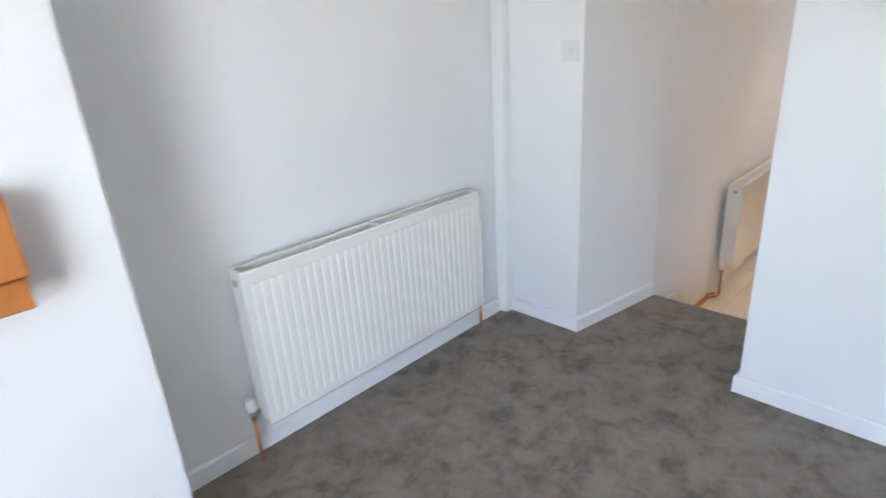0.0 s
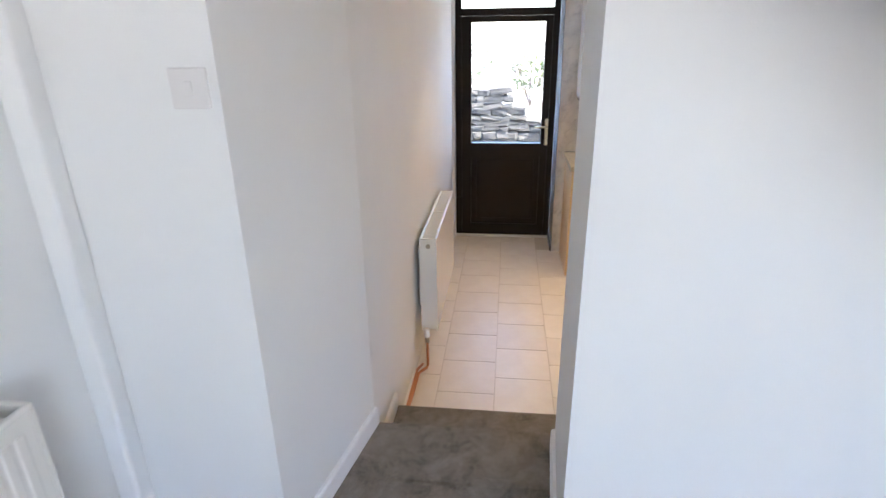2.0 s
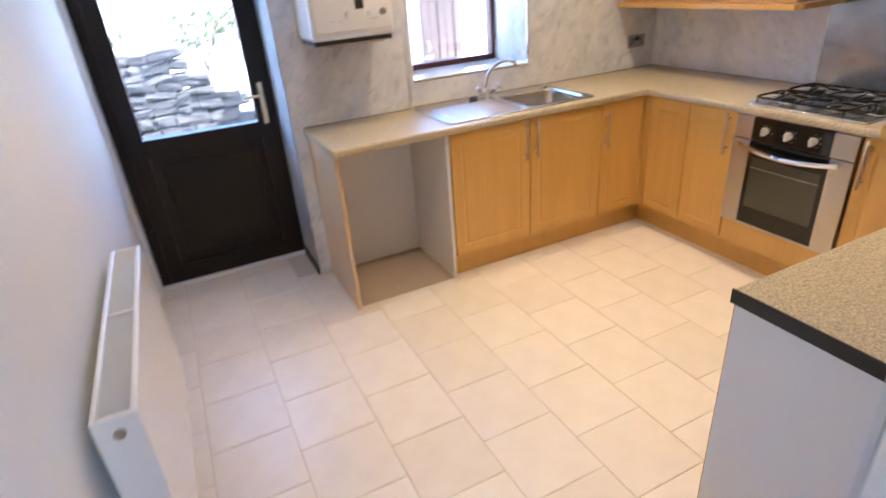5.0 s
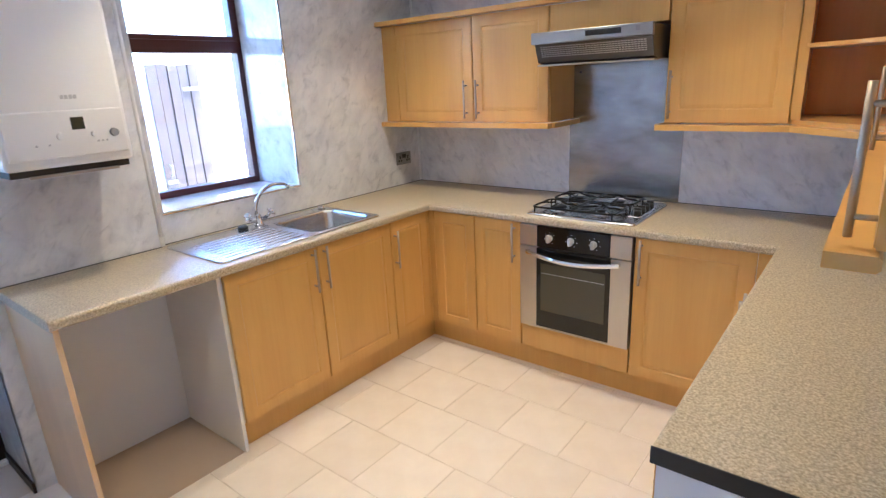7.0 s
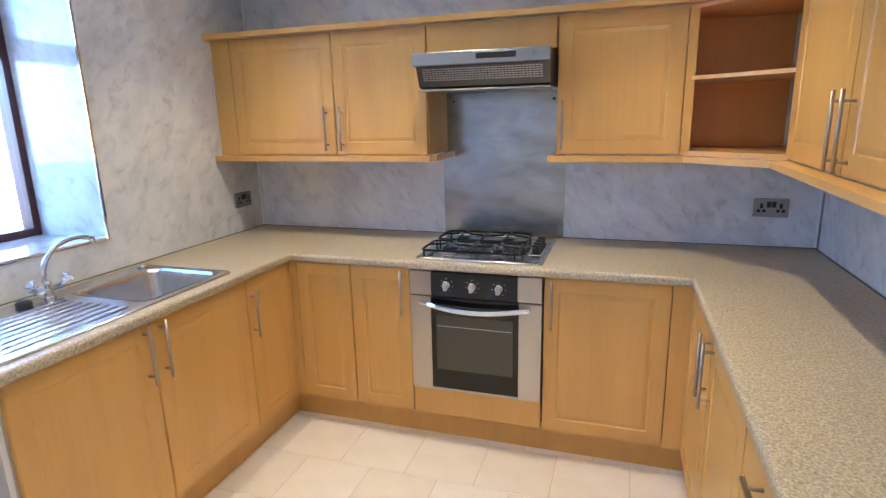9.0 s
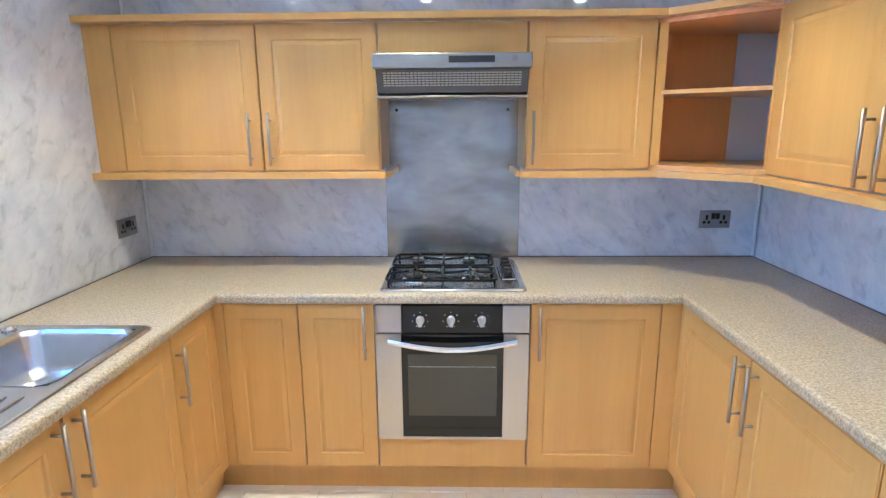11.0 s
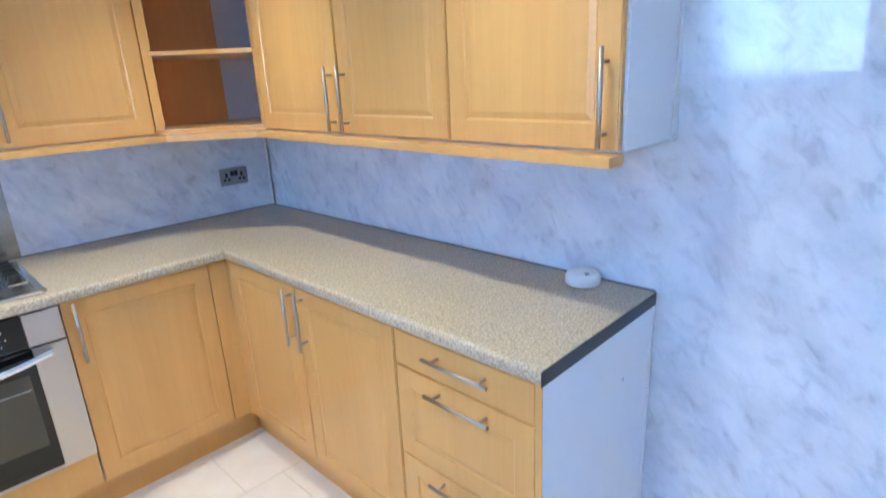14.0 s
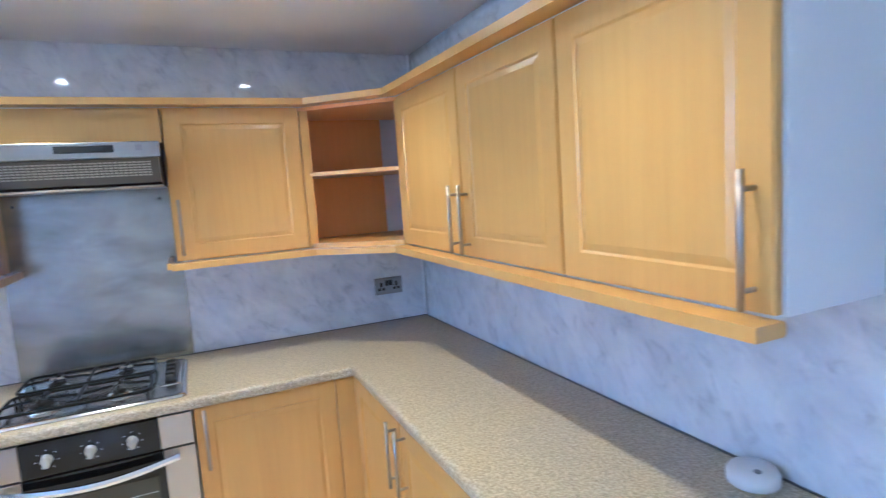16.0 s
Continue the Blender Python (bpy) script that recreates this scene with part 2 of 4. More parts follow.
def join(bm, b, m=I4):
    b.transform(m)
    table = {v: bm.verts.new(v.co) for v in b.verts}
    for f in b.faces:
        g = bm.faces.new([table[v] for v in f.verts])
        g.smooth = f.smooth
    b.free()


def cyl(bm, p, q, r, seg=16, r2=None, m=I4, caps=True):
    p, q = Vector(p), Vector(q)
    d = q - p
    b = bmesh.new()
    bmesh.ops.create_cone(b, cap_ends=caps, segments=seg, radius1=r, radius2=r if r2 is None else r2, depth=d.length)
    for f in b.faces:
        f.smooth = len(f.verts) == 4
    b.transform(Matrix.Translation((p + q) / 2) @ d.to_track_quat("Z", "Y").to_matrix().to_4x4())
    join(bm, b, m)


def tube(bm, pts, r, seg=10, m=I4):
    """A round bar along a line of points."""
    pts = [Vector(p) for p in pts]
    rings = []
    for i, p in enumerate(pts):
        d = (pts[min(i + 1, len(pts) - 1)] - pts[max(i - 1, 0)]).normalized()
        q = d.to_track_quat("Z", "Y")
        rings.append([bm.verts.new(m @ (p + q @ Vector((math.cos(a) * r, math.sin(a) * r, 0)))) for a in [k * math.tau / seg for k in range(seg)]])
    for a, b in zip(rings, rings[1:]):
        ka = min(range(seg), key=lambda k: (b[k].co - a[0].co).length)
        for k in range(seg):
            f = bm.faces.new((a[k], a[(k + 1) % seg], b[(k + 1 + ka) % seg], b[(k + ka) % seg]))
            f.smooth = True
    bm.faces.new(rings[0])
    bm.faces.new(rings[-1])


def lathe(bm, prof, centre, seg=24, m=I4):
    """Turned shape: (radius, height) pairs about an upright axis."""
    c = Vector(centre)
    rings = [[bm.verts.new(m @ (c + Vector((math.cos(a) * r, math.sin(a) * r, h)))) for a in [k * math.tau / seg for k in range(seg)]] for r, h in prof]
    for a, b in zip(rings, rings[1:]):
        for k in range(seg):
            f = bm.faces.new((a[k], a[(k + 1) % seg], b[(k + 1) % seg], b[k]))
            f.smooth = True
    bm.faces.new(rings[0])
    bm.faces.new(rings[-1])


def prism(bm, outline, z0, z1):
    lo = [bm.verts.new((x, y, z0)) for x, y in outline]
    hi = [bm.verts.new((x, y, z1)) for x, y in outline]
    n = len(outline)
    bm.faces.new(lo)
    bm.faces.new(hi)
    for k in range(n):
        bm.faces.new((lo[k], lo[(k + 1) % n], hi[(k + 1) % n], hi[k]))


def cells(bm, us, vs, keep, n0, n1, m=I4):
    """A slab in (u, v) made of the grid cells for which keep(u, v) holds, from n0 to n1 in depth."""
    grid = {}

    def vert(i, j):
        if (i, j) not in grid:
            grid[i, j] = b.verts.new((us[i], n1, vs[j]))
        return grid[i, j]

    b = bmesh.new()
    for i in range(len(us) - 1):
        for j in range(len(vs) - 1):
            if keep((us[i] + us[i + 1]) / 2, (vs[j] + vs[j + 1]) / 2):
                b.faces.new((vert(i, j), vert(i + 1, j), vert(i + 1, j + 1), vert(i, j + 1)))
    out = bmesh.ops.extrude_face_region(b, geom=b.faces[:])
    bmesh.ops.translate(b, vec=(0, n0 - n1, 0), verts=[g for g in out["geom"] if isinstance(g, bmesh.types.BMVert)])
    join(bm, b, m)


def mesh_object(name, bm, material, shift=None):
    bmesh.ops.recalc_face_normals(bm, faces=bm.faces[:])
    if shift is not None:
        bmesh.ops.translate(bm, vec=-shift, verts=bm.verts)
    data = bpy.data.meshes.new(name)
    bm.to_mesh(data)
    bm.free()
    data.materials.append(material)
    return new(name, data)


def structure(name, bm, material, label, category="wall"):
    ob = mesh_object(name, bm, material)
    ORIGIN[ob] = Vector((0, 0, 0))
    return tagged(ob, label, category, kind="structure")


def thing(name, place, label, category, group=""):
    ob = new(name)
    ob.location = place
    ob.empty_display_size = 0.1
    ORIGIN[ob] = Vector(place)
    return tagged(ob, label, category, group)


def part(name, bm, material, parent, label=""):
    ob = mesh_object(name, bm, material, ORIGIN[parent])
    ob.parent = parent
    ORIGIN[ob] = ORIGIN[parent]
    return tagged(ob, label)


def B(*a, **k):
    bm = bmesh.new()
    box(bm, *a, **k)
    return bm


# ---- the large structure ----
XE = 2.967
XD = 3.31      # plane of the back door and window
YN = 3.57      # kitchen's north wall
CARPET_Z = 0.39
TOP = 2.8      # dining room ceiling

# kitchen south wall and its boards
bm = B(-0.65, 3.6, -0.25, -0.008, -0.1, TOP)
wall_south = structure("wall_south", bm, WHITE, "kitchen wall behind marble-effect boards")
for a, b in ((0.001, 0.985), (0.985, 1.966), (1.966, XE)):
    part("panel", B(a, b, -0.008, 0, 0, CEIL), MARBLE, wall_south)

# kitchen east wall with window and back door openings
WY0, WY1, WZ0, WZ1 = 1.093, 1.891, 1.06, 2.21
DY0, DY1 = 2.655, YN
bm = bmesh.new()


def east_keep(u, v):
    return not (WY0 - 0.006 < u < WY1 + 0.006 and WZ0 - 0.006 < v < WZ1 + 0.006) and not (DY0 - 0.006 < u < DY1 and -0.02 < v < CEIL - 0.02)


cells(bm, [-0.008, WY0 - 0.006, WY1 + 0.006, DY0 - 0.006, DY1], [-0.1, -0.02, WZ0 - 0.006, WZ1 + 0.006, CEIL - 0.02, TOP], east_keep, -0.45, -0.008, EAST)
wall_east = structure("wall_east", bm, WHITE, "kitchen outer wall with deep window and door openings")
# boards on the face and in the reveals
bm = bmesh.new()
cells(bm, [0.0, WY0, WY1, 1.945], [0, WZ0, WZ1, CEIL], lambda u, v: not (WY0 < u < WY1 and WZ0 < v < WZ1), -0.008, 0, EAST)
part("panel", bm, MARBLE, wall_east)
part("panel", B(1.947, DY0, -0.008, 0.03, 0, CEIL, m=EAST), MARBLE, wall_east, "marble board packed out under the boiler")
bm = bmesh.new()
prism(bm, [(XE + 0.001, WY0 - 0.006), (XE + 0.001, WY0), (XD - 0.002, WY0 + 0.03), (XD - 0.002, WY0 - 0.006)], WZ0, WZ1)
part("panel", bm, MARBLE, wall_east)
part("panel", B(WY1, WY1 + 0.006, -0.34, -0.001, WZ0, WZ1, m=EAST), MARBLE, wall_east)
part("window_sill", B(WY0 - 0.004, WY1 + 0.004, -0.34, 0.004, WZ0 - 0.006, WZ0, 0.002, m=EAST), MARBLE, wall_east, "marble-effect window board")
part("panel", B(WY0, WY1, -0.34, -0.001, WZ1, WZ1 + 0.006, m=EAST), MARBLE, wall_east)
part("panel", B(DY0 - 0.006, DY0, -0.34, 0.03, 0, CEIL - 0.02, m=EAST), MARBLE, wall_east)
part("trim", B(WY0 - 0.01, WY0 + 0.002, -0.004, 0.005, WZ0 - 0.012, WZ1, 0.002, m=EAST), CHROME, wall_east, "bright corner trim")
part("trim", B(WY0 - 0.01, WY1 + 0.01, -0.004, 0.006, WZ0 - 0.014, WZ0 - 0.006, 0.002, m=EAST), CHROME, wall_east, "bright corner trim")
part("trim", B(DY0 - 0.002, DY0 + 0.010, -0.34, 0.032, 0, 0.05, 0.002, m=EAST), UPVC, wall_east, "dark plastic trim at the floor")

# north wall, stepping back into the dining room's alcove
bm = bmesh.new()
prism(bm, [(3.42, YN), (0.0, YN), (-0.62, 3.685), (-0.62, 4.15), (-4.6, 4.15), (-4.6, 4.35), (3.42, 4.35)], -0.1, TOP)
structure("wall_north", bm, WHITE, "white painted wall stepping back to an alcove")
bm = B(-4.1, -2.525, 3.75, 4.149, CARPET_Z - 0.05, TOP, 0.004)
structure("chimney_breast", bm, WHITE, "white painted chimney breast")
# thick wall between the rooms
bm = bmesh.new()
corner = [(-0.064 + 0.055 * math.sin(radians(a)), 2.806 + 0.055 * math.cos(radians(a))) for a in range(0, 91, 9)]
prism(bm, [(-0.65, 2.897)] + corner + [(-0.034, 2.8055), (-0.034, -0.008), (-0.65, -0.008)], -0.1, TOP)
for f in bm.faces:
    f.smooth = False
wall_middle = structure("wall_middle", bm, WHITE, "thick white wall between dining room and kitchen")
bm = B(-0.648, -0.002, 2.85, 3.72, CEIL - 0.002, TOP)
structure("lintel", bm, WHITE, "white lintel over the passage")


def bowed(y0, y1, rise):
    """A board that bows off its battens; rise(s) is its swell across the width, s from 0 to 1."""
    bm = bmesh.new()
    rows = []
    for i in range(81):
        s = i / 80
        col = []
        for j in range(46):
            z = CEIL * j / 45
            k = min(max((z - 1.15) / 0.85, 0), 1)
            k2 = y0 + (y1 - y0) * s
            lean = min(max((k2 - 0.3) / 0.9, 0), 1) * 0.030 * k * k * (3 - 2 * k) * (1 - min(max((z - 2.0) / 0.25, 0), 1))
            col.append(bm.verts.new((lean + rise(s), y0 + (y1 - y0) * s, z)))
        rows.append(col)
    for a, b in zip(rows, rows[1:]):
        for j in range(45):
            f = bm.faces.new((a[j], b[j], b[j + 1], a[j + 1]))
            f.smooth = True
    out = bmesh.ops.extrude_face_region(bm, geom=bm.faces[:])
    bmesh.ops.translate(bm, vec=(-0.006, 0, 0), verts=[g for g in out["geom"] if isinstance(g, bmesh.types.BMVert)])
    bm.normal_update()
    for f in bm.faces:
        f.smooth = abs(f.normal.x) > 0.7
    part("panel", bm, MARBLE, wall_middle)


def valley(s):
    """A shallow rounded valley where two boards meet."""
    y = 0.001 + 2.804 * s
    return min(0.0, -0.0085 + 0.036 * math.sqrt((y - 2.37) ** 2 + 0.0006))


bowed(0.001, 2.805, valley)
bm = B(-0.012, 0.013, 2.133, 2.774, 0.0, 0.12, 0.002)
part("skirting_board", bm, MARBLE, wall_middle, "marble-effect skirting board")
bm = B(-0.012, 0.018, 2.133, 2.774, 0.12, 0.135, 0.004)
part("trim", bm, PLASTIC, wall_middle, "white plastic capping")

# other walls of the dining room; the west window opening is guessed, out of view
WW = (0.75, 2.25, 1.0, 2.5)
bm = bmesh.new()
cells(bm, [-0.6, WW[0], WW[1], 4.35], [-0.1, WW[2], WW[3], TOP], lambda u, v: not (WW[0] < u < WW[1] and WW[2] < v < WW[3]), 0, 0.3, side(-4.6, 0, 0, 1))
structure("wall_west", bm, WHITE, "plain white dining room wall with a guessed, unseen window opening")
bm = B(-4.9, -0.65, -0.8, -0.6, -0.1, TOP)
structure("wall_end", bm, WHITE, "plain white dining room wall")
bm = B(-0.65, -0.35, -0.8, -0.25, -0.1, TOP)
structure("wall_corner", bm, WHITE, "plain white wall end")

# sloping underside of the staircase, against the thick wall
bm = bmesh.new()
vs = []
for x in (-1.55, -0.6505):
    vs.append([bm.verts.new((x, y, z)) for y, z in ((0.35, -0.13), (2.80, 2.30), (2.80, 2.45), (0.35, 0.02))])
for k in range(4):
    bm.faces.new((vs[0][k], vs[0][(k + 1) % 4], vs[1][(k + 1) % 4], vs[1][k]))
bm.faces.new(vs[0])
bm.faces.new(vs[1])
structure("stair_soffit", bm, WHITE, "sloping white underside of the staircase", "soffit")

# ceilings
bm2 = B(-0.002, 3.42, -0.008, YN, CEIL, CEIL + 0.12)
structure("ceiling", bm2, CEILING, "white plastered kitchen ceiling", "ceiling")
structure("ceiling_dining", B(-4.9, 0, -0.8, 4.35, TOP, TOP + 0.1), CEILING, "white dining room ceiling", "ceiling")

# floors
bm = B(-4.9, -0.3, -0.8, 4.35, CARPET_Z - 0.2, CARPET_Z)
box(bm, -0.3, 0.012, 2.83, 3.66, CARPET_Z - 0.2, CARPET_Z, 0.012)
structure("floor_dining", bm, CARPET, "trodden grey-brown carpet", "carpet")
structure("step", B(0.0, 0.375, 2.775, YN - 0.001, 0.0, 0.2, 0.014), CARPET, "carpeted step down to the kitchen", "step")
floor = structure("floor", B(-0.05, 3.42, -0.01, 3.6, -0.1, -0.003), GROUT, "grouted screed under cream floor tiles", "floor")

# skirting boards
def skirting(name, points, z, h=0.078, t=0.016):
    """A board along a run of floor points, standing to the left of the run."""
    bm = bmesh.new()
    rows = []
    pts = [Vector((x, y, 0)) for x, y in points]
    for i, p in enumerate(pts):
        ds = []
        if i:
            ds.append((p - pts[i - 1]).normalized())
        if i < len(pts) - 1:
            ds.append((pts[i + 1] - p).normalized())
        ns = [Vector((-d.y, d.x, 0)) for d in ds]
        n = sum(ns, Vector()) / len(ns)
        n = n / n.dot(ns[0]) if abs(n.dot(ns[0])) > 0.2 else ns[0]
        rows.append([bm.verts.new(p + n * o + Vector((0, 0, zz))) for o, zz in ((0, z), (t, z), (t, z + h - 0.008), (t - 0.006, z + h), (0, z + h))])
    for a, b in zip(rows, rows[1:]):
        for k in range(5):
            bm.faces.new((a[k], a[(k + 1) % 5], b[(k + 1) % 5], b[k]))
    bm.faces.new(rows[0])
    bm.faces.new(rows[-1])
    return structure(name, bm, GLOSS, "white gloss painted skirting board", "skirting board")


skirting("baseboard_alcove", [(0.0, YN), (-0.62, 3.685), (-0.62, 4.149), (-2.524, 4.149)], CARPET_Z)
skirting("baseboard_step", [(0.36, YN), (0.012, YN)], 0.2)
skirting("baseboard_middle", [(-0.65, -0.5), (-0.65, 2.897), (-0.066, 2.861)], CARPET_Z)
skirting("baseboard_breast", [(-2.525, 3.749), (-4.1, 3.749)], CARPET_Z)

# pipe boxing in the alcove's corner
structure("pipe_boxing", B(-0.685, -0.6205, 4.085, 4.149, CARPET_Z, TOP, 0.01), WHITE, "white painted pipe boxing in a corner", "boxing")

# kitchen corner trims
structure("trim_southeast", B(XE - 0.014, XE - 0.0005, 0.0005, 0.014, 0.911, CEIL, 0.004), GLOSS, "white plastic corner trim", "trim")
structure("trim_southwest", B(0.0015, 0.014, 0.0005, 0.014, 0.911, CEIL, 0.004), GLOSS, "white plastic corner trim", "trim")

# ---- window ----
window = thing("window_1", (XD, 1.49, WZ0), "mahogany brown window with a top light", "window")
window["kind"] = "structure"
bm = bmesh.new()
FW = 0.06
cells(bm, [WY0, WY0 + FW, WY1 - FW, WY1], [WZ0, WZ0 + 0.035, 1.805, 1.872, WZ1 - 0.05, WZ1], lambda u, v: not (WY0 + FW < u < WY1 - FW and (WZ0 + 0.035 < v < 1.805 or 1.872 < v < WZ1 - 0.05)), -0.07, 0, side(XD, 0, 0, 1))
bmesh.ops.bevel(bm, geom=[e for e in bm.edges if e.is_manifold and e.calc_face_angle(0) > 1], offset=0.006, segments=2, affect='EDGES')
part("window_frame", bm, MAHOGANY, window)
sash = bmesh.new()
cells(sash, [WY0 + FW - 0.004, WY0 + FW + 0.022, WY1 - FW - 0.022, WY1 - FW + 0.004], [1.869, 1.893, WZ1 - 0.075, WZ1 - 0.046], lambda u, v: not (WY0 + FW + 0.022 < u < WY1 - FW - 0.022 and 1.893 < v < WZ1 - 0.075), -0.05, 0.012, side(XD, 0, 0, 1))
part("sash", sash, MAHOGANY, window)
for z0, z1 in ((WZ0 + 0.03, 1.81), (1.875, WZ1 - 0.06)):
    p = part("pane", B(XD + 0.03, XD + 0.034, WY0 + FW - 0.004, WY1 - FW + 0.004, z0, z1), GLASS, window)
    p.visible_shadow = False

# ---- back door ----
door = thing("door_1", (XD, 3.1, 0), "dark brown half-glazed back door, closed", "door")
door["kind"] = "structure"
DM = side(XD, 0, 0, 1)
A0, A1 = DY0 + 0.001, 3.545
bm = bmesh.new()
cells(bm, [A0, A0 + 0.055, A1 - 0.055, A1], [0.0, 0.03, 1.985, 2.045, CEIL - 0.07, CEIL - 0.021], lambda u, v: not (A0 + 0.055 < u < A1 - 0.055 and (0.03 < v < 1.985 or 2.045 < v < CEIL - 0.07)), -0.07, 0, DM)
part("door_frame", bm, UPVC, door)
G = (2.775, 3.402, 0.905, 1.935)
L0, L1 = A0 + 0.057, A1 - 0.057
leaf_bm = bmesh.new()
cells(leaf_bm, [L0, G[0], G[1], L1], [0.032, 0.13, 0.80, G[2], G[3], 1.983], lambda u, v: not (G[0] < u < G[1] and (G[2] < v < G[3] or 0.13 < v < 0.80)), -0.06, 0.012, DM)
bmesh.ops.bevel(leaf_bm, geom=[e for e in leaf_bm.edges if e.is_manifold and e.calc_face_angle(0) > 1], offset=0.008, segments=2, affect='EDGES')
leaf = part("door_leaf", leaf_bm, UPVC, door)
bm = B(G[0] - 0.01, G[1] + 0.01, -0.045, -0.012, 0.12, 0.81, m=DM)
box(bm, G[0] + 0.05, G[1] - 0.05, -0.02, -0.004, 0.18, 0.75, 0.008, m=DM)
part("door_panel", bm, UPVC, leaf)
p = part("pane", B(G[0] - 0.006, G[1] + 0.006, -0.03, -0.026, G[2] - 0.006, G[3] + 0.006, m=DM), GLASS, leaf)
p.visible_shadow = False
p = part("pane", B(A0 + 0.05, A1 - 0.05, -0.04, -0.036, 2.04, CEIL - 0.065, m=DM), GLASS, door)
p.visible_shadow = False
bm = B(2.712, 2.742, 0.010, 0.022, 0.89, 1.13, 0.004, m=DM)
part("handle_plate", bm, BRASS, leaf, "pale brass handle plate")
bm = bmesh.new()
tube(bm, [(2.727, 0.02, 1.06), (2.727, 0.05, 1.06), (2.735, 0.06, 1.06), (2.77, 0.062, 1.06), (2.835, 0.058, 1.058)], 0.009, m=DM)
part("handle", bm, BRASS, leaf, "pale brass lever handle")
bm = bmesh.new()
cyl(bm, (2.727, 0.02, 0.95), (2.727, 0.032, 0.95), 0.012, m=DM)
part("lock", bm, BRASS, leaf)
for z in (0.3, 1.7):
    part("hinge", B(L1 - 0.006, L1 + 0.03, 0.0, 0.022, z, z + 0.09, 0.004, m=DM), UPVC, door)
structure("threshold", B(XD - 0.03, XD + 0.1, DY0, 3.545, -0.002, 0.018, 0.004), PLASTIC, "pale plastic threshold strip", "threshold")
structure("trim_doorway", B(XD - 0.1, XD + 0.07, 3.547, YN - 0.001, 0, CEIL - 0.021), GLOSS, "white timber filler beside the door frame", "trim")

# ---- fitted kitchen ----
TW = 0.905     # worktop height
UNDER = 0.865


def panel_front(b, u0, u1, v0, v1, n0, n1, inset=0.084, groove=True):
    """A foil-wrapped door with a routed field on its face."""
    d = bmesh.new()
    bmesh.ops.create_cube(d, size=1.0)
    bmesh.ops.scale(d, vec=(u1 - u0, n1 - n0, v1 - v0), verts=d.verts)
    bmesh.ops.translate(d, vec=((u0 + u1) / 2, (n0 + n1) / 2, (v0 + v1) / 2), verts=d.verts)
    d.faces.ensure_lookup_table()
    front = max(d.faces, key=lambda f: f.calc_center_median().y)
    rim = list(front.edges)
    if groove:
        bmesh.ops.inset_region(d, faces=[front], thickness=inset, depth=0)
        bmesh.ops.inset_region(d, faces=[front], thickness=0.007, depth=-0.004)
        bmesh.ops.inset_region(d, faces=[front], thickness=0.003, depth=0.0)
        bmesh.ops.inset_region(d, faces=[front], thickness=0.022, depth=0.0036)
    bmesh.ops.bevel(d, geom=[e for e in rim if e.is_valid], offset=0.003, segments=2, affect='EDGES')
    join(b[0], d, b[1])


def bar_handle(parent, m, u, v, n, length, upright=True):
    bm = bmesh.new()
    h = length / 2
    if upright:
        cyl(bm, (u, n + 0.032, v - h), (u, n + 0.032, v + h), 0.006, 12, m=m)
        ends = [(u, v - h + 0.03), (u, v + h - 0.03)]
    else:
        cyl(bm, (u - h, n + 0.032, v), (u + h, n + 0.032, v), 0.006, 12, m=m)
        ends = [(u - h + 0.03, v), (u + h - 0.03, v)]
    for a, c in ends:
        cyl(bm, (a, n - 0.001, c), (a, n + 0.032, c), 0.0045, 10, m=m)
    part("handle", bm, NICKEL, parent, "satin nickel bar handle")


def carcass(bm, m, u0, u1, v0, v1, depth, back=True):
    t = 0.016
    box(bm, u0, u0 + t, 0.004, depth, v0, v1, m=m)
    box(bm, u1 - t, u1, 0.004, depth, v0, v1, m=m)
    box(bm, u0 + t, u1 - t, 0.004, depth, v0, v0 + t, m=m)
    if back:
        box(bm, u0 + t, u1 - t, 0.004, 0.012, v0 + t, v1, m=m)


def base_unit(m, front, u0, u1, doors, label, name="base_cabinet"):
    """doors: (from, to, handle's u or None, groove)."""
    c = m @ Vector(((u0 + u1) / 2, front / 2, 0))
    t = thing(name, c, label, "base cabinet", "kitchen base units")
    bm = bmesh.new()
    carcass(bm, m, u0 + 0.001, u1 - 0.001, 0.145, UNDER - 0.002, front - 0.020)
    for f in (u0 + 0.04, u1 - 0.04):
        for d in (0.06, front - 0.13):
            cyl(bm, m @ Vector((f, d, 0)), m @ Vector((f, d, 0.146)), 0.016, 10)
    part("body", bm, MELAMINE, t, "white melamine carcass")
    for a, b, hu, groove, *hz in doors:
        bm = bmesh.new()
        panel_front((bm, m), a + 0.0022, b - 0.0022, 0.148, UNDER - 0.004, front - 0.018, front, groove=groove)
        d = part("door", bm, BEECH, t)
        if hu is not None:
            bar_handle(d, m, hu, hz[0] if hz else 0.748, front, 0.217)
    return t


FS, FE, FW_ = 0.607, 0.567, 0.575
base_unit(SOUTH, FS, 1.762, 2.363, [(2.068, 2.363, None, True), (1.765, 2.068, 1.802, True)], "beech-effect corner base cabinet with two routed doors")
base_unit(SOUTH, FS, 0.649, 1.155, [(0.649, 1.155, 1.120, True)], "beech-effect base cabinet with one routed door")
base_unit(EAST, FE, 0.945, 1.960, [(1.46, 1.960, 1.496, True), (0.945, 1.46, 1.424, True)], "beech-effect sink base cabinet with two routed doors")
base_unit(EAST, FE, 0.625, 0.944, [(0.625, 0.944, 0.918, True, 0.70)], "narrow beech-effect base cabinet beside the corner")
base_unit(WEST, FW_, -1.630, -0.625, [(-1.122, -0.625, -1.088, True), (-1.630, -1.122, -1.165, True)], "beech-effect base cabinet with two routed doors")
